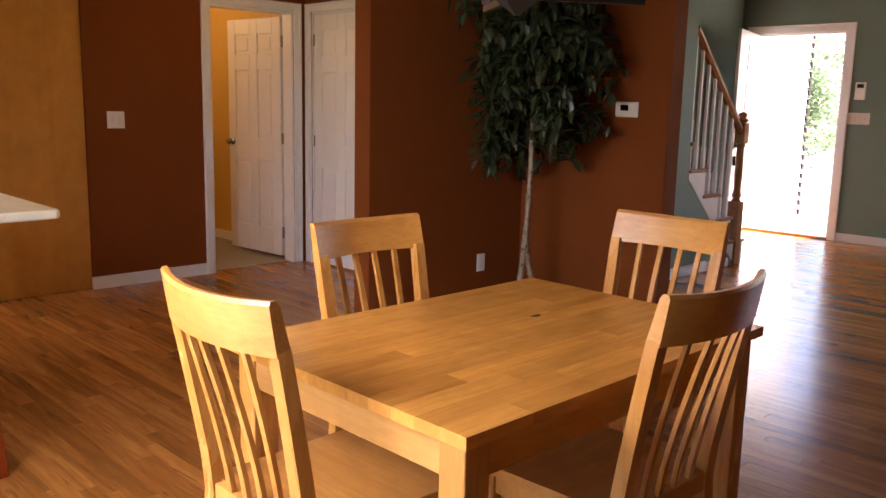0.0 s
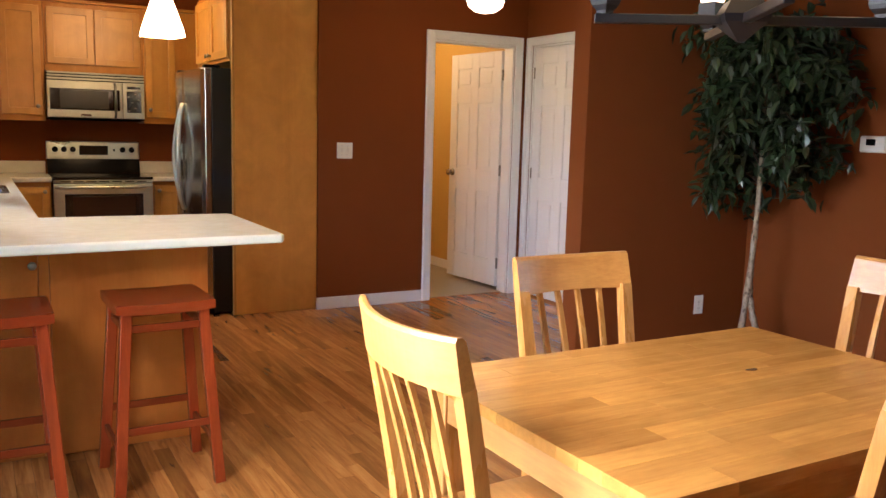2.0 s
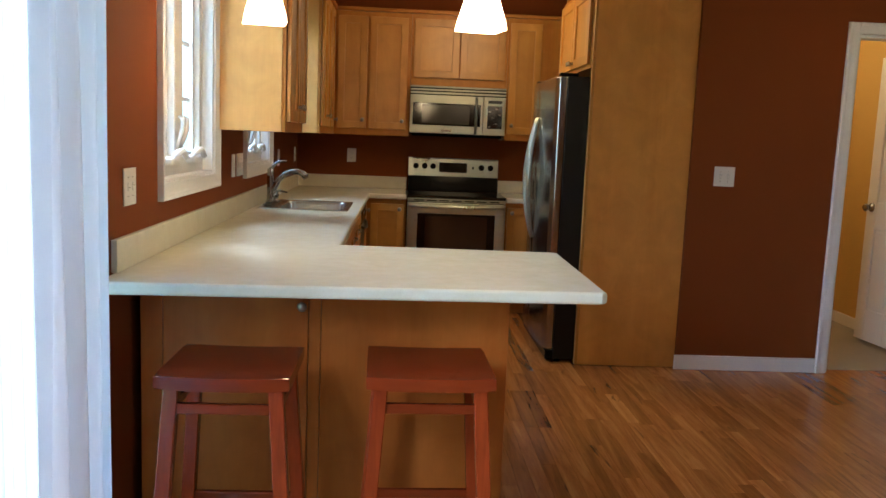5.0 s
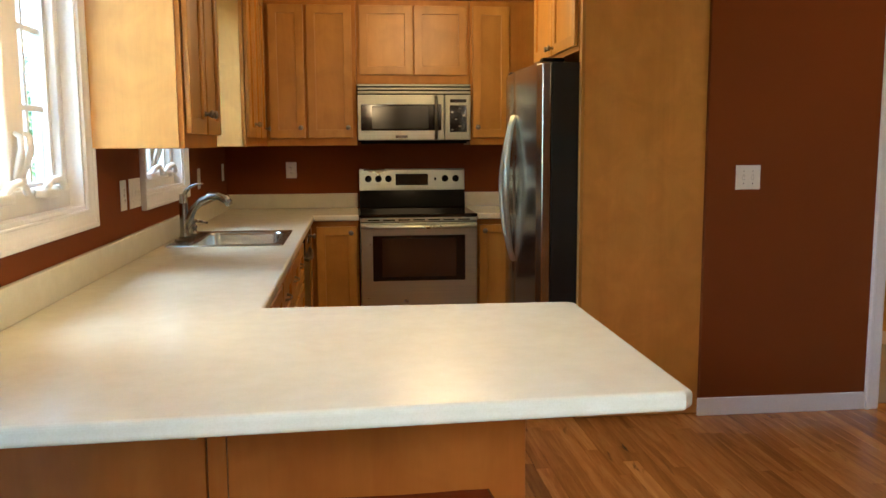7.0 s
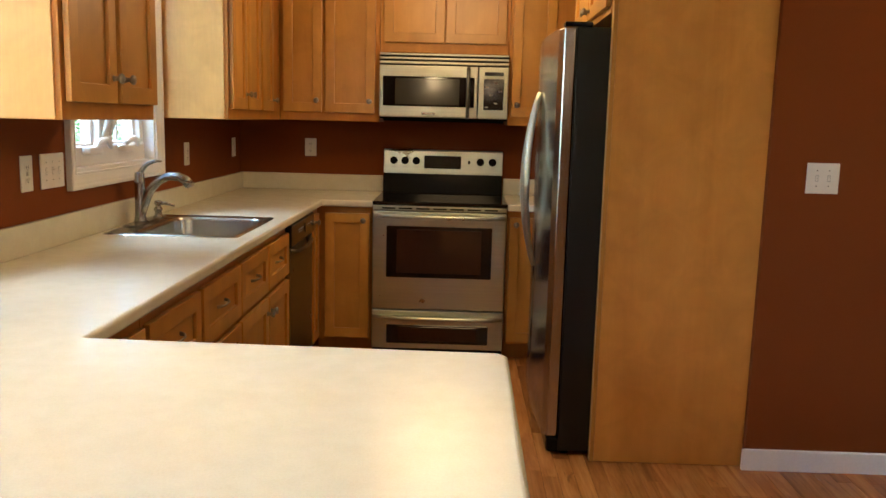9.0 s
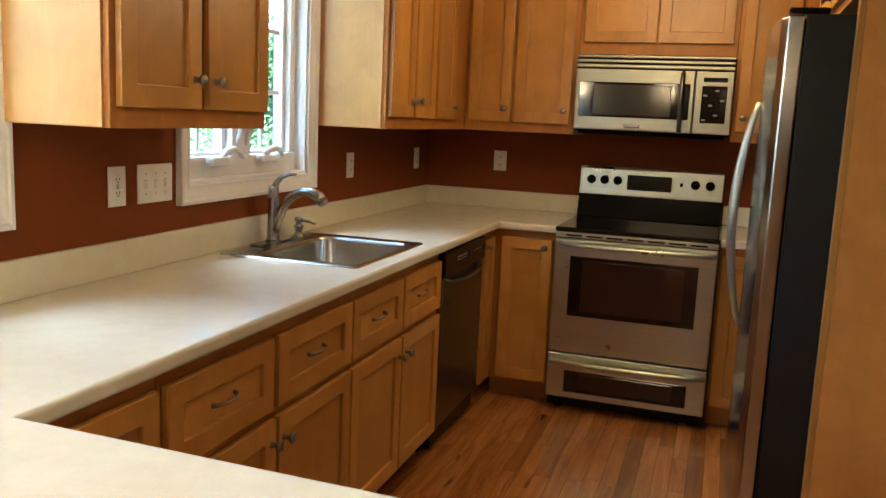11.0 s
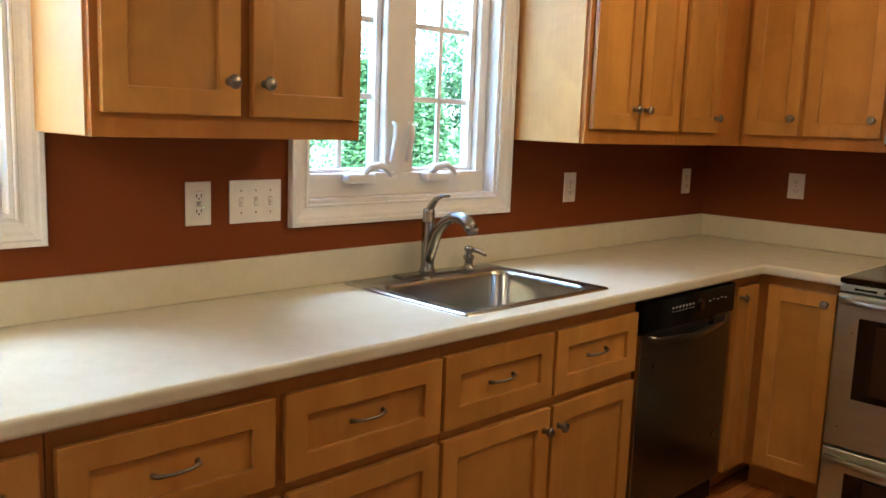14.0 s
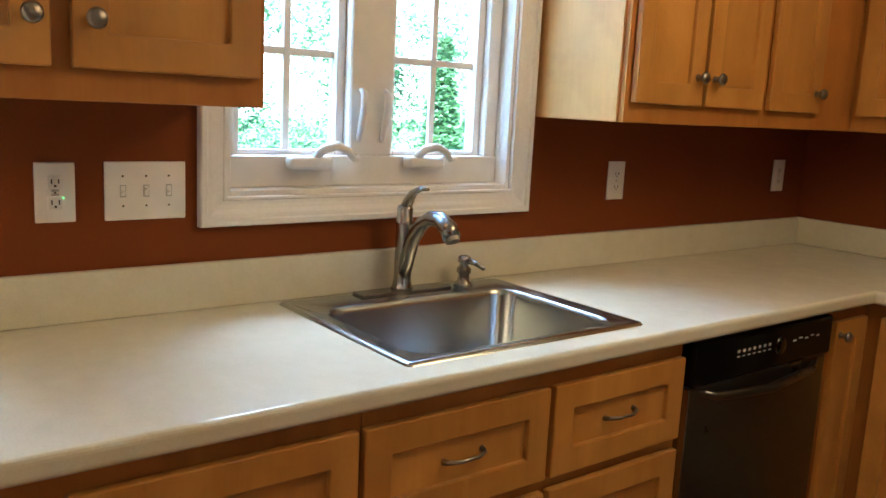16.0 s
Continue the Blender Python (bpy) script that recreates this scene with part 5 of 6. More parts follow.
def dining_table():
    t = thing("dining_table", ((TX0 + TX1) / 2, (TY0 + TY1) / 2, 0), "honey oak butcher-block dining table with square legs", "table")
    n = 12
    w = (TY1 - TY0) / n
    for i in range(n):
        a = TY0 + i * w
        k1, k2 = 0.16 + 0.28 * ((i * 37) % 10) / 10, 0.58 + 0.28 * ((i * 53 + 4) % 10) / 10
        c1, c2 = TX0 + (TX1 - TX0) * k1, TX0 + (TX1 - TX0) * k2
        for x0, x1 in ((TX0, c1), (c1, c2), (c2, TX1)):
            part("board", boxes((x0, x1 - (0.0002 if x1 < TX1 else 0), a, a + w - 0.0003, 0.722, 0.75), bev=0.0006), OAK, t)
    knot = [(2.152 + 0.020 * (1 + 0.2 * math.sin(3 * a)) * math.cos(a), -6.416 + 0.012 * (1 + 0.25 * math.cos(2 * a)) * math.sin(a)) for a in [k * math.pi / 7 for k in range(14)]]
    part("knot", prism(knot, 0.7492, 0.7506, "z"), KNOT, t, "small dark knot in the table top")
    ins, lw = 0.022, 0.072
    for x, y in ((TX0 + ins, TY0 + ins), (TX1 - ins - lw, TY0 + ins), (TX0 + ins, TY1 - ins - lw), (TX1 - ins - lw, TY1 - ins - lw)):
        part("leg", boxes((x, x + lw, y, y + lw, 0, 0.7215), bev=0.004, seg=2), OAK_Z, t)
    for y in (TY0 + ins + 0.006, TY1 - ins - 0.028):
        part("apron", boxes((TX0 + ins + lw, TX1 - ins - lw, y, y + 0.022, 0.635, 0.7215), bev=0.002), OAK, t)
    for x in (TX0 + ins + 0.006, TX1 - ins - 0.028):
        part("apron", boxes((x, x + 0.022, TY0 + ins + lw, TY1 - ins - lw, 0.635, 0.7215), bev=0.002), OAK_Y, t)


dining_table()


def dining_chair():
    """A slat-back chair at the origin that faces +y."""
    t = thing("dining_chair", (0, 0, 0), "honey oak slat-back dining chair with wooden seat", "chair", "chairs round the table")
    bm = bmesh.new()
    nu, nv = 10, 8
    top = []
    for j in range(nv + 1):
        row = []
        for i in range(nu + 1):
            u, v = i / nu * 2 - 1, j / nv
            half = 0.205 + 0.02 * v
            dip = 0.012 * max(0.0, 1 - (u * 1.1) ** 2) * max(0.0, 1 - ((v - 0.42) * 2.2) ** 2)
            row.append(bm.verts.new((u * half, -0.20 + 0.42 * v, 0.458 - dip)))
        top.append(row)
    for j in range(nv):
        for i in range(nu):
            bm.faces.new((top[j][i], top[j][i + 1], top[j + 1][i + 1], top[j + 1][i]))
    r = bmesh.ops.extrude_face_region(bm, geom=list(bm.faces))
    for g in r["geom"]:
        if isinstance(g, bmesh.types.BMVert):
            g.co.z = 0.434
    edge = [e for e in bm.edges if len(e.link_faces) == 2 and e.calc_face_angle(0) > 1.0]
    bmesh.ops.bevel(bm, geom=edge, offset=0.006, segments=2, affect="EDGES", profile=0.5)
    part("seat", bm, OAK_CX, t)

    def back_y(z):
        return -0.205 - 0.095 * max(0.0, (z - 0.45) / 0.53) ** 1.15

    for s in (-1, 1):
        pts = [(s * 0.190, -0.265, 0.0), (s * 0.192, -0.222, 0.22), (s * 0.191, -0.205, 0.43)] + [(s * (0.191 + 0.011 * k / 6), back_y(0.52 + 0.36 * k / 6), 0.52 + 0.36 * k / 6) for k in range(7)]
        b = bmesh.new()
        sweep(b, pts, [0.024, 0.026, 0.030] + [0.0295 - 0.0005 * k for k in range(7)], 4, True, 45, 0.85)
        part("rear_leg", b, OAK_Z, t)
        part("front_leg", boxes((s * 0.187 - 0.019, s * 0.187 + 0.019, 0.16, 0.198, 0, 0.433), bev=0.003), OAK_Z, t)
        part("side_rail", boxes((s * 0.187 - 0.010, s * 0.187 + 0.010, -0.19, 0.16, 0.375, 0.433), bev=0.002), OAK_CX, t)
        part("stretcher", boxes((s * 0.187 - 0.009, s * 0.187 + 0.009, -0.215, 0.165, 0.17, 0.195), bev=0.002), OAK_CX, t)
    part("front_rail", boxes((-0.168, 0.168, 0.17, 0.19, 0.375, 0.433), bev=0.002), OAK_CX, t)
    part("back_rail", boxes((-0.166, 0.166, -0.222, -0.200, 0.40, 0.455), bev=0.002), OAK_CX, t)
    b = bmesh.new()
    rings = []
    n = 16
    for i in range(n + 1):
        u = i / n * 2 - 1
        x = u * 0.2195
        bow = -0.046 * (1 - u * u)
        sag = -0.007 * (1 - u * u)
        ring = []
        for z, off in ((0.868, -0.018), (0.868, 0.0165), (0.974 + sag, 0.010), (0.983 + sag, 0.004), (0.983 + sag, -0.008), (0.974 + sag, -0.014)):
            ring.append(b.verts.new((x, back_y(z) + bow + off, z)))
        rings.append(ring)
    for p, q in zip(rings, rings[1:]):
        for k in range(6):
            b.faces.new((p[k], p[(k + 1) % 6], q[(k + 1) % 6], q[k]))
    b.faces.new(rings[0][::-1])
    b.faces.new(rings[-1])
    part("top_rail", b, OAK_CX, t)
    for i in range(4):
        u = (i - 1.5) / 1.5
        x0, x1 = u * 0.103, u * 0.118
        bend = 0.043 * (1 - 0.32 * u * u)
        pts = [(x0 + (x1 - x0) * k / 7, back_y(0.45 + 0.422 * k / 7) - 0.006 * (1 - k / 7) - bend * (k / 7) ** 1.5, 0.45 + 0.422 * k / 7) for k in range(8)]
        sl = bmesh.new()
        sweep(sl, pts, [0.0145 - 0.0003 * k for k in range(8)], 4, True, 45, 0.62)
        part("slat", sl, OAK_Z, t)
    return t


chair = dining_chair()
chair.matrix_basis = pose(1.435, -6.385, 0, 0, 0, -90)
for m in (pose(2.007, -6.115, 0, 0, 0, 180), pose(2.625, -6.385, 0, 0, 0, 90), pose(1.995, -6.750, 0, 0, 0, 0)):
    copy_thing(chair, m)


def bar_stool():
    t = thing("bar_stool", (0, 0, 0), "reddish cherry wood bar stool with square seat", "stool", "stools at the peninsula")
    bm = bmesh.new()
    n = 8
    grid = []
    for j in range(n + 1):
        row = []
        for i in range(n + 1):
            u, v = i / n * 2 - 1, j / n * 2 - 1
            row.append(bm.verts.new((u * 0.176, v * 0.172, 0.716 - 0.004 * (1 - u * u))))
        grid.append(row)
    for j in range(n):
        for i in range(n):
            bm.faces.new((grid[j][i], grid[j][i + 1], grid[j + 1][i + 1], grid[j + 1][i]))
    r = bmesh.ops.extrude_face_region(bm, geom=list(bm.faces))
    for g in r["geom"]:
        if isinstance(g, bmesh.types.BMVert):
            g.co.z -= 0.036
    edge = [e for e in bm.edges if len(e.link_faces) == 2 and e.calc_face_angle(0) > 1.0]
    bmesh.ops.bevel(bm, geom=edge, offset=0.006, segments=3, affect="EDGES", profile=0.5)
    part("seat", bm, CHERRY_X, t)

    def leg_at(sx, sy, z):
        k = 1 - z / 0.69
        return Vector((sx * (0.136 + 0.046 * k), sy * (0.132 + 0.042 * k), z))
    for sx in (-1, 1):
        for sy in (-1, 1):
            b = bmesh.new()
            sweep(b, [leg_at(sx, sy, 0.0), leg_at(sx, sy, 0.682)], 0.0275, 4, True, 45)
            bmesh.ops.bevel(b, geom=list(b.edges), offset=0.0025, segments=1, affect="EDGES", profile=0.5)
            part("leg", b, CHERRY, t)
    for sy, zs in ((-1, (0.62, 0.245)), (1, (0.62, 0.245))):
        for z in zs:
            a, c = leg_at(-1, sy, z), leg_at(1, sy, z)
            part("stretcher", boxes((a.x, c.x, a.y - 0.009, a.y + 0.009, z - 0.014, z + 0.014), bev=0.002), CHERRY_X, t)
    for sx in (-1, 1):
        for z in (0.62, 0.17):
            a, c = leg_at(sx, -1, z), leg_at(sx, 1, z)
            part("stretcher", boxes((a.x - 0.009, a.x + 0.009, a.y, c.y, z - 0.014, z + 0.014), bev=0.002), CHERRY_X, t)
    return t


stool = bar_stool()
stool.matrix_basis = pose(0.957, -4.645, 0, 0, 0, 1.5)
copy_thing(stool, pose(0.410, -4.685, 0, 0, 0, 0))


# ---------------------------------------------------------------- potted tree
def leaf_cloud(spots, size, droop, rng, fold=0.25, width=0.21):
    """Folded leaves as (verts, faces) at spots, each hanging its own way."""
    verts, faces = [], []
    for p in spots:
        a = rng.uniform(0, 2 * math.pi)
        pitch = rng.uniform(-droop, droop * 0.25)
        d = Vector((math.cos(a) * math.cos(pitch), math.sin(a) * math.cos(pitch), math.sin(pitch)))
        side = d.cross(Vector((0, 0, 1))).normalized()
        up = side.cross(d).normalized()
        roll = rng.uniform(-0.7, 0.7)
        side = (side * math.cos(roll) + up * math.sin(roll)).normalized()
        up = side.cross(d).normalized()
        s = size * rng.uniform(0.7, 1.25)
        p = Vector(p)
        i = len(verts)
        curl = up * s * fold
        verts += [p, p + d * s * 0.28 + side * s * width * 0.85 + curl * 0.25, p + d * s * 0.60 + side * s * width * 0.9 + curl * 0.1, p + d * s - curl * 0.45,
                  p + d * s * 0.60 - side * s * width * 0.9 + curl * 0.1, p + d * s * 0.28 - side * s * width * 0.85 + curl * 0.25, p + d * s * 0.45 - curl * 0.08]
        faces += [(i, i + 1, i + 6), (i + 1, i + 2, i + 6), (i + 2, i + 3, i + 6), (i + 3, i + 4, i + 6), (i + 4, i + 5, i + 6), (i + 5, i, i + 6)]
    return verts, faces


def mesh_part(name, verts, faces, material, parent, label="", smooth=False):
    off = ORIGIN[parent.name]
    me = bpy.data.meshes.new(name)
    me.from_pydata([tuple(Vector(v) - off) for v in verts], [], faces)
    me.materials.append(material)
    if smooth:
        for p in me.polygons:
            p.use_smooth = True
    ob = new(name, me)
    ob.parent = parent
    ORIGIN[ob.name] = off
    return tagged(ob, label)


def ficus(x, y):
    rng = random.Random(11)
    t = thing("potted_tree", (x, y, 0), "tall ficus tree with pale trunk and dark green leaves", "tree")
    part("basket", lathe([(0.12, 0.0), (0.15, 0.02), (0.165, 0.12), (0.17, 0.21), (0.178, 0.215), (0.178, 0.235), (0.16, 0.235), (0.155, 0.2)], (x, y, 0), 28), BASKET, t, "dark woven basket pot", True)
    part("moss", lathe([(0.156, 0.19), (0.13, 0.225), (0.06, 0.24), (0.01, 0.24)], (x, y, 0), 20), SOIL, t, "dark moss filler", True)
    b = bmesh.new()

    def stem(ph, r0, amp, base, ztop):
        pts, rad = [], []
        for i in range(16):
            k = i / 15
            pts.append((x + base[0] * (1 - k) ** 2 + amp * math.sin(k * 5.2 + ph) * (1 - 0.4 * k), y + base[1] * (1 - k) ** 2 + amp * math.cos(k * 4.6 + ph), 0.2 + (ztop - 0.2) * k))
            rad.append(r0 * (1 - 0.45 * k) * (1 + 0.16 * math.sin(i * 2.3 + ph)))
        sweep(b, pts, rad, 9)
        return pts
    s1 = stem(0.4, 0.019, 0.014, (-0.045, 0.01), 1.75)
    s2 = stem(2.6, 0.021, 0.012, (0.055, -0.03), 0.66)
    part("trunk", b, BARK, t, "pale twisting trunk", True)
    br = bmesh.new()
    spots = []
    for i in range(90):
        z0 = 1.05 + 0.95 * rng.random() ** 0.9
        a = rng.uniform(0, 2 * math.pi)
        k = min(1.0, max(0.0, (z0 - 0.95) / 1.25))
        reach = (0.20 + 0.27 * math.sin(math.pi * min(1.0, 0.10 + k * 0.62))) * rng.uniform(0.55, 1.05)
        rise = rng.uniform(0.02, 0.26)
        start = Vector((x, y, min(z0, 1.68)))
        mid = Vector((x + math.cos(a) * reach * 0.55 - 0.01, y + math.sin(a) * reach * 0.55 - 0.03, z0 + rise))
        end = Vector((x + math.cos(a) * reach + 0.0, y + math.sin(a) * reach - 0.04, z0 + rise * 0.5 - rng.uniform(0.0, 0.20)))
        if end.x > XW - 0.06:
            end.x = XW - 0.06 - rng.random() * 0.05
        if end.y > YW - 0.06:
            end.y = YW - 0.06 - rng.random() * 0.05
        mid.x, mid.y = min(mid.x, XW - 0.08), min(mid.y, YW - 0.08)
        sweep(br, [start, mid, end], [0.006, 0.0035, 0.0015], 5)
        for j in range(48):
            k = rng.random() ** 0.7
            p = start.lerp(mid, k * 2) if k < 0.5 else mid.lerp(end, k * 2 - 1)
            if k < 0.25:
                continue
            q = p + Vector((rng.gauss(0, 0.035), rng.gauss(0, 0.035), rng.gauss(-0.02, 0.04)))
            q.x, q.y = min(q.x, XW - 0.03), min(q.y, YW - 0.03)
            spots.append(q)
    tagged(part("branchwork", br, BASKET, t, "thin brown twigs"), kind="stuff")
    v, f = leaf_cloud(spots, 0.088, 1.35, rng, 0.3, 0.22)
    for q in v:
        q.x, q.y = min(q.x, XW - 0.006), min(q.y, YW - 0.006)
    crown = mesh_part("crown", v, f, LEAF, t, "dark green drooping leaves")
    tagged(crown, kind="stuff")


ficus(4.16, -4.71)


# ---------------------------------------------------------------- stairs
def staircase():
    t = thing("staircase", (6.9, -4.0, 0), "white staircase with wooden treads and handrail", "staircase")
    rise, run, y0, y1 = 0.2187, 0.253, -4.49, -3.32
    for i in range(9):
        z, x = rise * (i + 1), 7.44 - run * i
        part("riser", boxes((x - 0.03, x - 0.012, y0 + 0.005, y1, z - rise, z - 0.03), bev=0.001), WHITE, t)
        part("tread", boxes((max(6.404, x - run - 0.03) if x > 6.41 else x - run - 0.03, x + 0.014, (y0 - 0.028) if x > 6.41 else -4.398, y1, z - 0.028, z), bev=0.006, seg=2), STAIR_WOOD, t, "brown wooden tread")
    outline = [(7.43, 0.002)]
    for i in range(5):
        outline += [(7.43 - run * i, rise * (i + 1) - 0.03), (max(6.402, 7.43 - run * (i + 1)), rise * (i + 1) - 0.03)]
    outline += [(6.402, 0.80), (7.30, 0.002)]
    part("stringer", prism(outline, -4.506, -4.472, "y"), WHITE, t, "white cut stringer")
    part("skirt_wall", prism([(6.402, 0.0), (7.33, 0.0), (6.402, 0.825)], -4.499, -4.478, "y"), GREEN, t, "sage green wall under the stairs")
    nx, ny = 7.315, -4.475
    nw = part("newel_post", boxes((nx - 0.05, nx + 0.05, ny - 0.05, ny + 0.05, 0.0, 0.56), bev=0.004), STAIR_WOOD, t, "brown turned newel post")
    part("shaft", lathe([(0.045, 0.56), (0.03, 0.585), (0.042, 0.61), (0.030, 0.66), (0.036, 0.80), (0.032, 1.03), (0.042, 1.05), (0.036, 1.07)], (nx, ny, 0), 16), STAIR_WOOD, nw, "", True)
    part("head", boxes((nx - 0.046, nx + 0.046, ny - 0.046, ny + 0.046, 1.07, 1.25), bev=0.005), STAIR_WOOD, nw)
    part("cap", lathe([(0.03, 1.25), (0.052, 1.265), (0.052, 1.28), (0.028, 1.29), (0.04, 1.31), (0.036, 1.33), (0.01, 1.342)], (nx, ny, 0), 16), STAIR_WOOD, nw, "", True)
    slope = (2.03 - 1.19) / (7.30 - 6.39)
    b = bmesh.new()
    sweep(b, [(7.29, ny, 1.17), (6.41, ny, 1.17 + slope * 0.88)], 0.034, 8, True, 22, 1.1)
    part("handrail", b, STAIR_WOOD, t, "reddish brown wooden handrail")
    for i in range(7):
        x = 7.12 - i * 0.115
        step = int((7.44 + 0.014 - x) / run)
        z0, z1 = rise * (step + 1), 1.15 + slope * (7.29 - x)
        part("baluster", boxes((x - 0.016, x + 0.016, ny - 0.016, ny + 0.016, z0, z0 + 0.18), (x - 0.012, x + 0.012, ny - 0.012, ny + 0.012, z0 + 0.18, z1), bev=0.002), WHITE, t, "white square baluster")


staircase()


# ---------------------------------------------------------------- outside
solid("ground", boxes((-60, 70, -60, 60, -0.42, -0.30), bev=0), GRASS, "green lawn outside the house", "ground", "structure")
solid("drive", boxes((9.66, 40, -14, 6, -0.295, -0.16), bev=0.01), ASPHALT, "pale concrete drive outside the front door", "pavement", "structure")
solid("porch_slab", boxes((9.645, 11.4, -5.6, -2.93, -0.15, -0.02), bev=0.01), ASPHALT, "pale concrete porch slab", "pavement", "structure")
# unseen roof, added to limit the sun that reaches the entry
solid("porch_sun_block", boxes((9.645, 10.5, -6.0, -2.94, 2.45, 2.56), bev=0.004), SIDING, "white porch roof added out of view to limit the sun", "roof", "structure")
solid("terrace", boxes((-3.4, -0.155, -8.2, -4.2, -0.295, -0.03), bev=0.01), ASPHALT, "pale concrete terrace outside the patio door", "pavement", "structure")


def siding_wall():
    t = thing("garage_wing", (11.3, -2.9, 0), "white lap-sided garage wing beside the entry", "building")
    part("wall", boxes((9.646, 12.36, -2.90, -2.75, -0.29, 3.2), bev=0), SIDING, t)
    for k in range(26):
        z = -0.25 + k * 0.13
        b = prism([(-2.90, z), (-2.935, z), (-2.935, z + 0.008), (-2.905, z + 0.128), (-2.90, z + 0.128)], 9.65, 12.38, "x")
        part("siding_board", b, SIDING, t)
        # a dark box stands in for the shadow at each lap's end
        part("shadow_dash", boxes((12.375, 12.43, -2.95, -2.80, z + 0.01, z + 0.085), bev=0), DARK_GAP_SHADOW, t, "dark dash standing in for the shadow at a board's end")


siding_wall()


def cedar(h, r, seed):
    rng = random.Random(seed)
    t = thing("cedar_tree", (0, 0, 0), "slender green cedar in the garden", "tree", "garden cedars")
    part("trunk", tube([(0, 0, 0), (0, 0, h * 0.5), (0, 0, h * 0.92)], [0.06, 0.04, 0.01], 8), BARK, t)
    spots = []
    for i in range(3600):
        k = rng.random()
        rr = r * (1 - k) ** 0.8 * (0.72 + 0.3 * rng.random()) * min(1, 0.4 + k * 6)
        a = rng.uniform(0, 2 * math.pi)
        spots.append(Vector((rr * math.cos(a), rr * math.sin(a), 0.05 + k * h * 0.96)))
    v, f = leaf_cloud(spots, 0.13, -0.9, rng, 0.25, 0.26)
    tagged(mesh_part("crown", v, f, CEDAR, t), kind="stuff")
    return t


def bush(r, seed, name="garden_bush", label="leafy green garden bush", tall=0.8):
    rng = random.Random(seed)
    t = thing(name, (0, 0, 0), label, "bush" if name == "garden_bush" else "tree", "garden plants")
    part("trunk", tube([(0, 0, 0), (0.05, 0.02, r * 0.6), (0, 0, r * tall)], [0.05 * r, 0.04 * r, 0.02 * r], 8), BARK, t)
    centres = [Vector((rng.gauss(0, 0.42), rng.gauss(0, 0.42), 0.25 + tall * rng.random())) * r for _ in range(16)]
    spots = []
    for i in range(5500 if r < 2 else 9500):
        c = rng.choice(centres)
        d = Vector((rng.gauss(0, 1), rng.gauss(0, 1), rng.gauss(0, 1))).normalized()
        q = c + d * r * 0.34 * rng.uniform(0.6, 1.0)
        q.z = max(q.z, 0.03)
        spots.append(q)
    v, f = leaf_cloud(spots, 0.07 if r < 2 else 0.12, 0.8, rng, 0.25, 0.3)
    tagged(mesh_part("crown", v, f, BUSH, t), kind="stuff")
    return t


c0 = cedar(2.6, 0.42, 3)
c0.matrix_basis = pose(-8.0, 4.3, -0.30)
for i, (x, y, s) in enumerate(((-8.3, 5.2, 0.85), (-8.7, 6.0, 0.9), (-9.5, 7.2, 1.05), (-10.5, 1.0, 0.9), (-9.0, -9.6, 1.2))):
    copy_thing(c0, pose(x, y, -0.30, 0, 0, 77 * i)).scale = (s, s, s)
b0 = bush(1.0, 5)
b0.matrix_basis = pose(-7.6, 1.0, -0.30)
for i, (x, y) in enumerate(((-8.2, 2.4), (-7.4, -0.8), (-8.4, -4.2), (-9.6, 3.2), (-7.8, -6.6))):
    copy_thing(b0, pose(x, y, -0.30, 0, 0, 61 * i))
g0 = bush(2.6, 9, "garden_tree", "broad leafy tree at the garden edge", 1.3)
g0.matrix_basis = pose(-13.0, 2.5, -0.30)
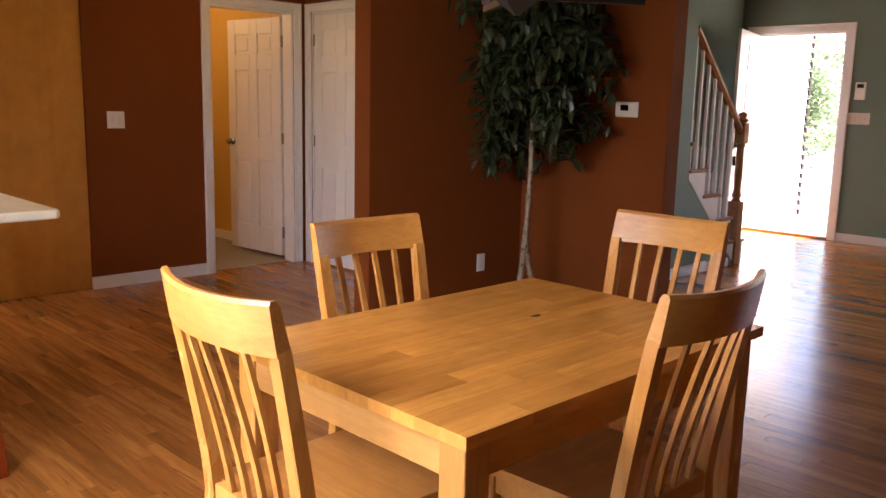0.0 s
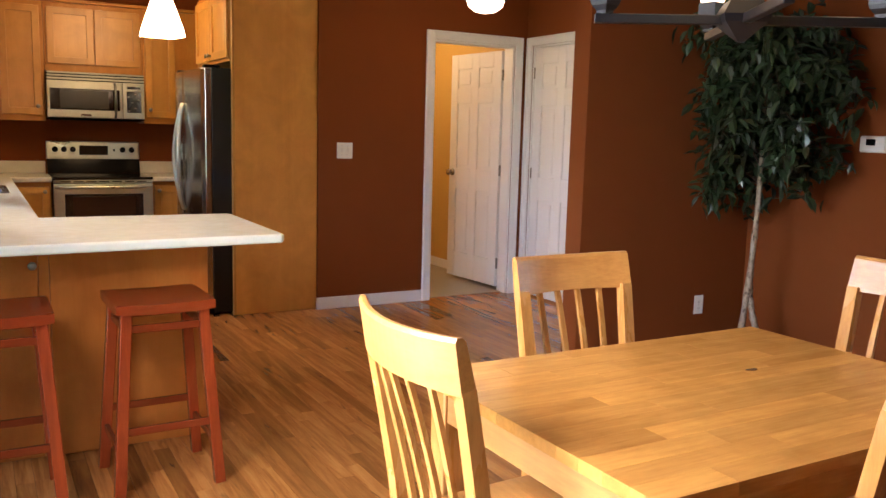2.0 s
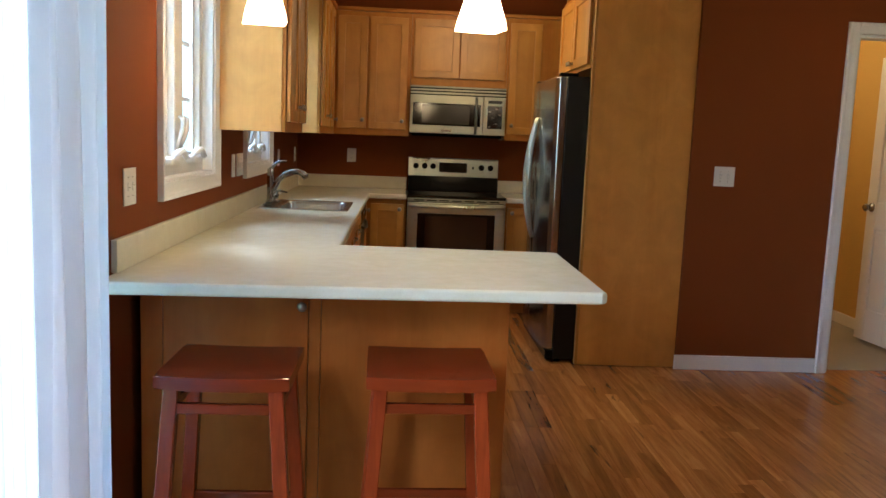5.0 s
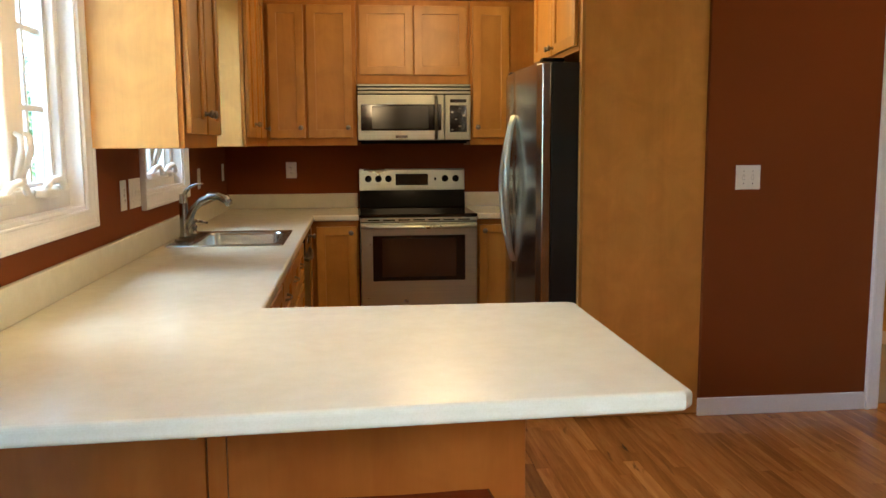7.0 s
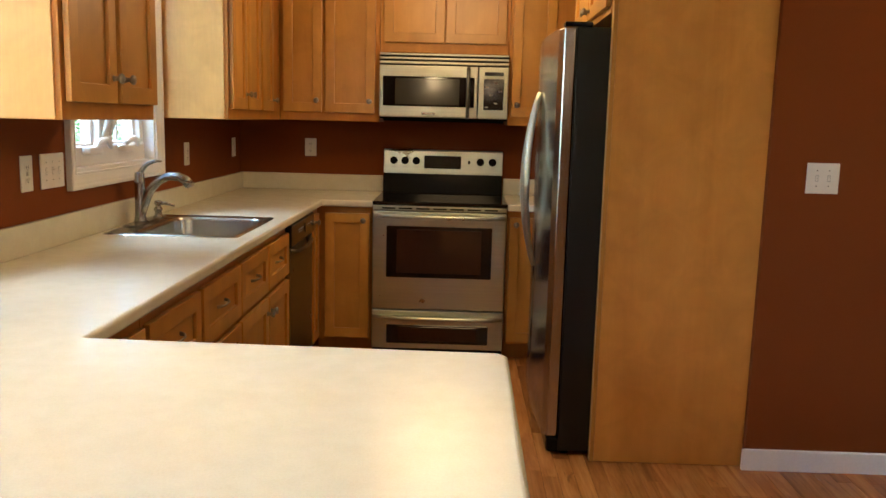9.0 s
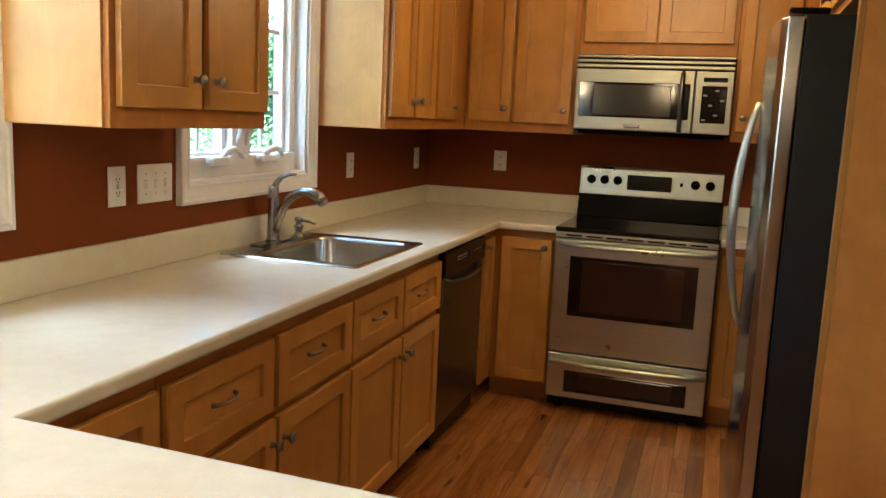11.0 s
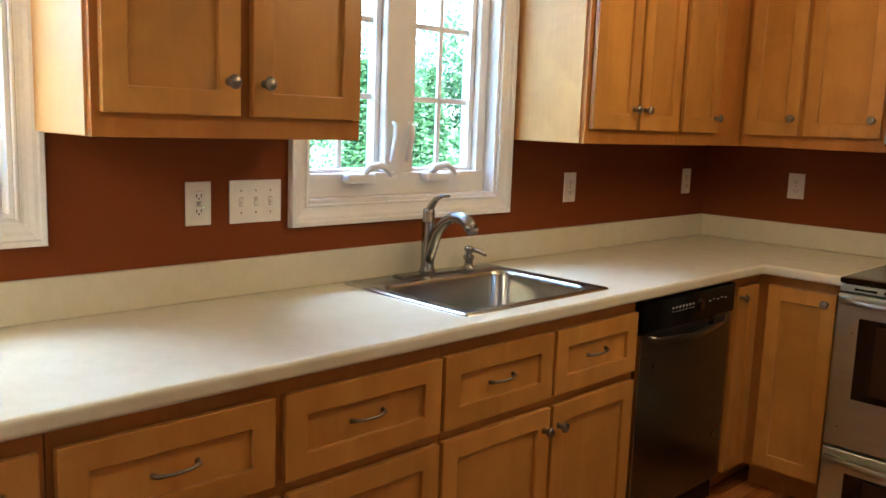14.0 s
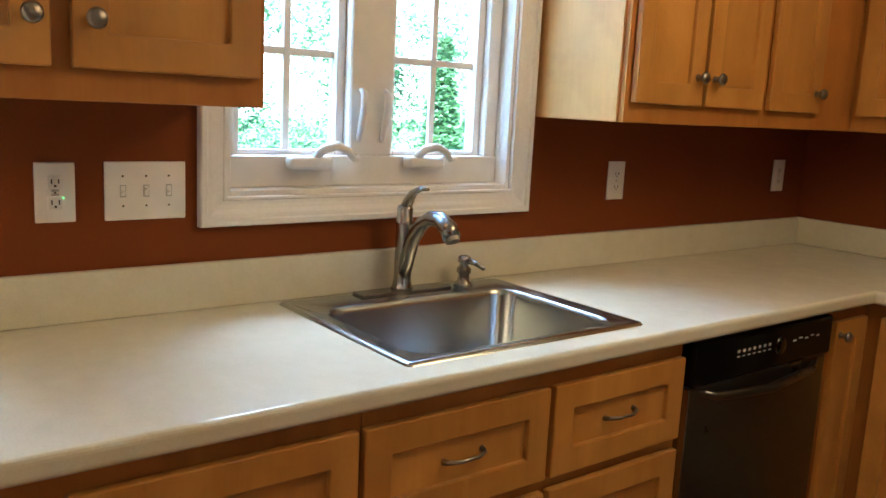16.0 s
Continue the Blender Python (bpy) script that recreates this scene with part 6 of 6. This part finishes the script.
for i, (x, y) in enumerate(((-15.0, 7.5), (-14.0, -2.5), (-16.0, -8.0), (-17.0, 13.0), (24.0, 2.0), (25.0, -6.0), (23.0, 8.5), (-13.0, -14.0), (-10.5, 9.5), (-8.5, 13.0), (-12.5, 14.0), (-6.0, 15.0), (-3.5, 16.5), (-9.5, 17.5))):
    copy_thing(g0, pose(x, y, -0.30, 0, 0, 47 * i))


# ---------------------------------------------------------------- wooden floor
solid("subfloor", boxes((-0.14, 9.63, -10.3, 0.1, -0.14, -0.02), bev=0), DARK_GAP_SHADOW, "dark subfloor under the planks", "floor", "structure")
floor = tagged(new("floor"), "narrow-plank oak floor with brown and tan boards", "floor", "", "structure")
ORIGIN[floor.name] = Vector((0, 0, 0))
PW = 0.065
LENGTHS = [0.34, 0.46, 0.58, 0.72, 0.86, 1.02, 1.2]


def plank_shape(length):
    c, w = 0.0005, PW - 0.0003
    v = [(0, 0, -0.018), (w, 0, -0.018), (w, length, -0.018), (0, length, -0.018), (c, c, 0), (w - c, c, 0), (w - c, length - c, 0), (c, length - c, 0)]
    f = [(4, 5, 6, 7), (0, 1, 5, 4), (1, 2, 6, 5), (2, 3, 7, 6), (3, 0, 4, 7)]
    return v, f


shapes = {}
for ln in LENGTHS:
    me = bpy.data.meshes.new("plank")
    v, f = plank_shape(ln - 0.0008)
    me.from_pydata(v, [], f)
    me.materials.append(PLANK)
    shapes[ln] = me
rng = random.Random(4)
far_v, far_f = [], []
count = 0
for r in range(int(9.5 / PW) + 1):
    x = r * PW
    y = -10.2 - rng.random() * 0.6
    end = 0.0 if x < 2.6 else -2.0
    if x > 4.55:
        end = -3.25
    while y < end:
        ln = rng.choice(LENGTHS)
        if 0.55 < x < 4.45 and -6.2 < y < -2.0 and count < 300:
            ob = new("plank", shapes[ln])
            ob.location = (x, y, 0)
            ob.parent = floor
            count += 1
        else:
            v, f = plank_shape(ln - 0.0008)
            i = len(far_v)
            far_v += [(x + a, y + b, c) for a, b, c in v]
            far_f += [tuple(i + k for k in q) for q in f]
        y += ln
me = bpy.data.meshes.new("planks_rest")
me.from_pydata(far_v, [], far_f)
me.materials.append(PLANK_FAR)
rest = new("planks_rest", me)
rest.parent = floor
tagged(rest, kind="stuff")
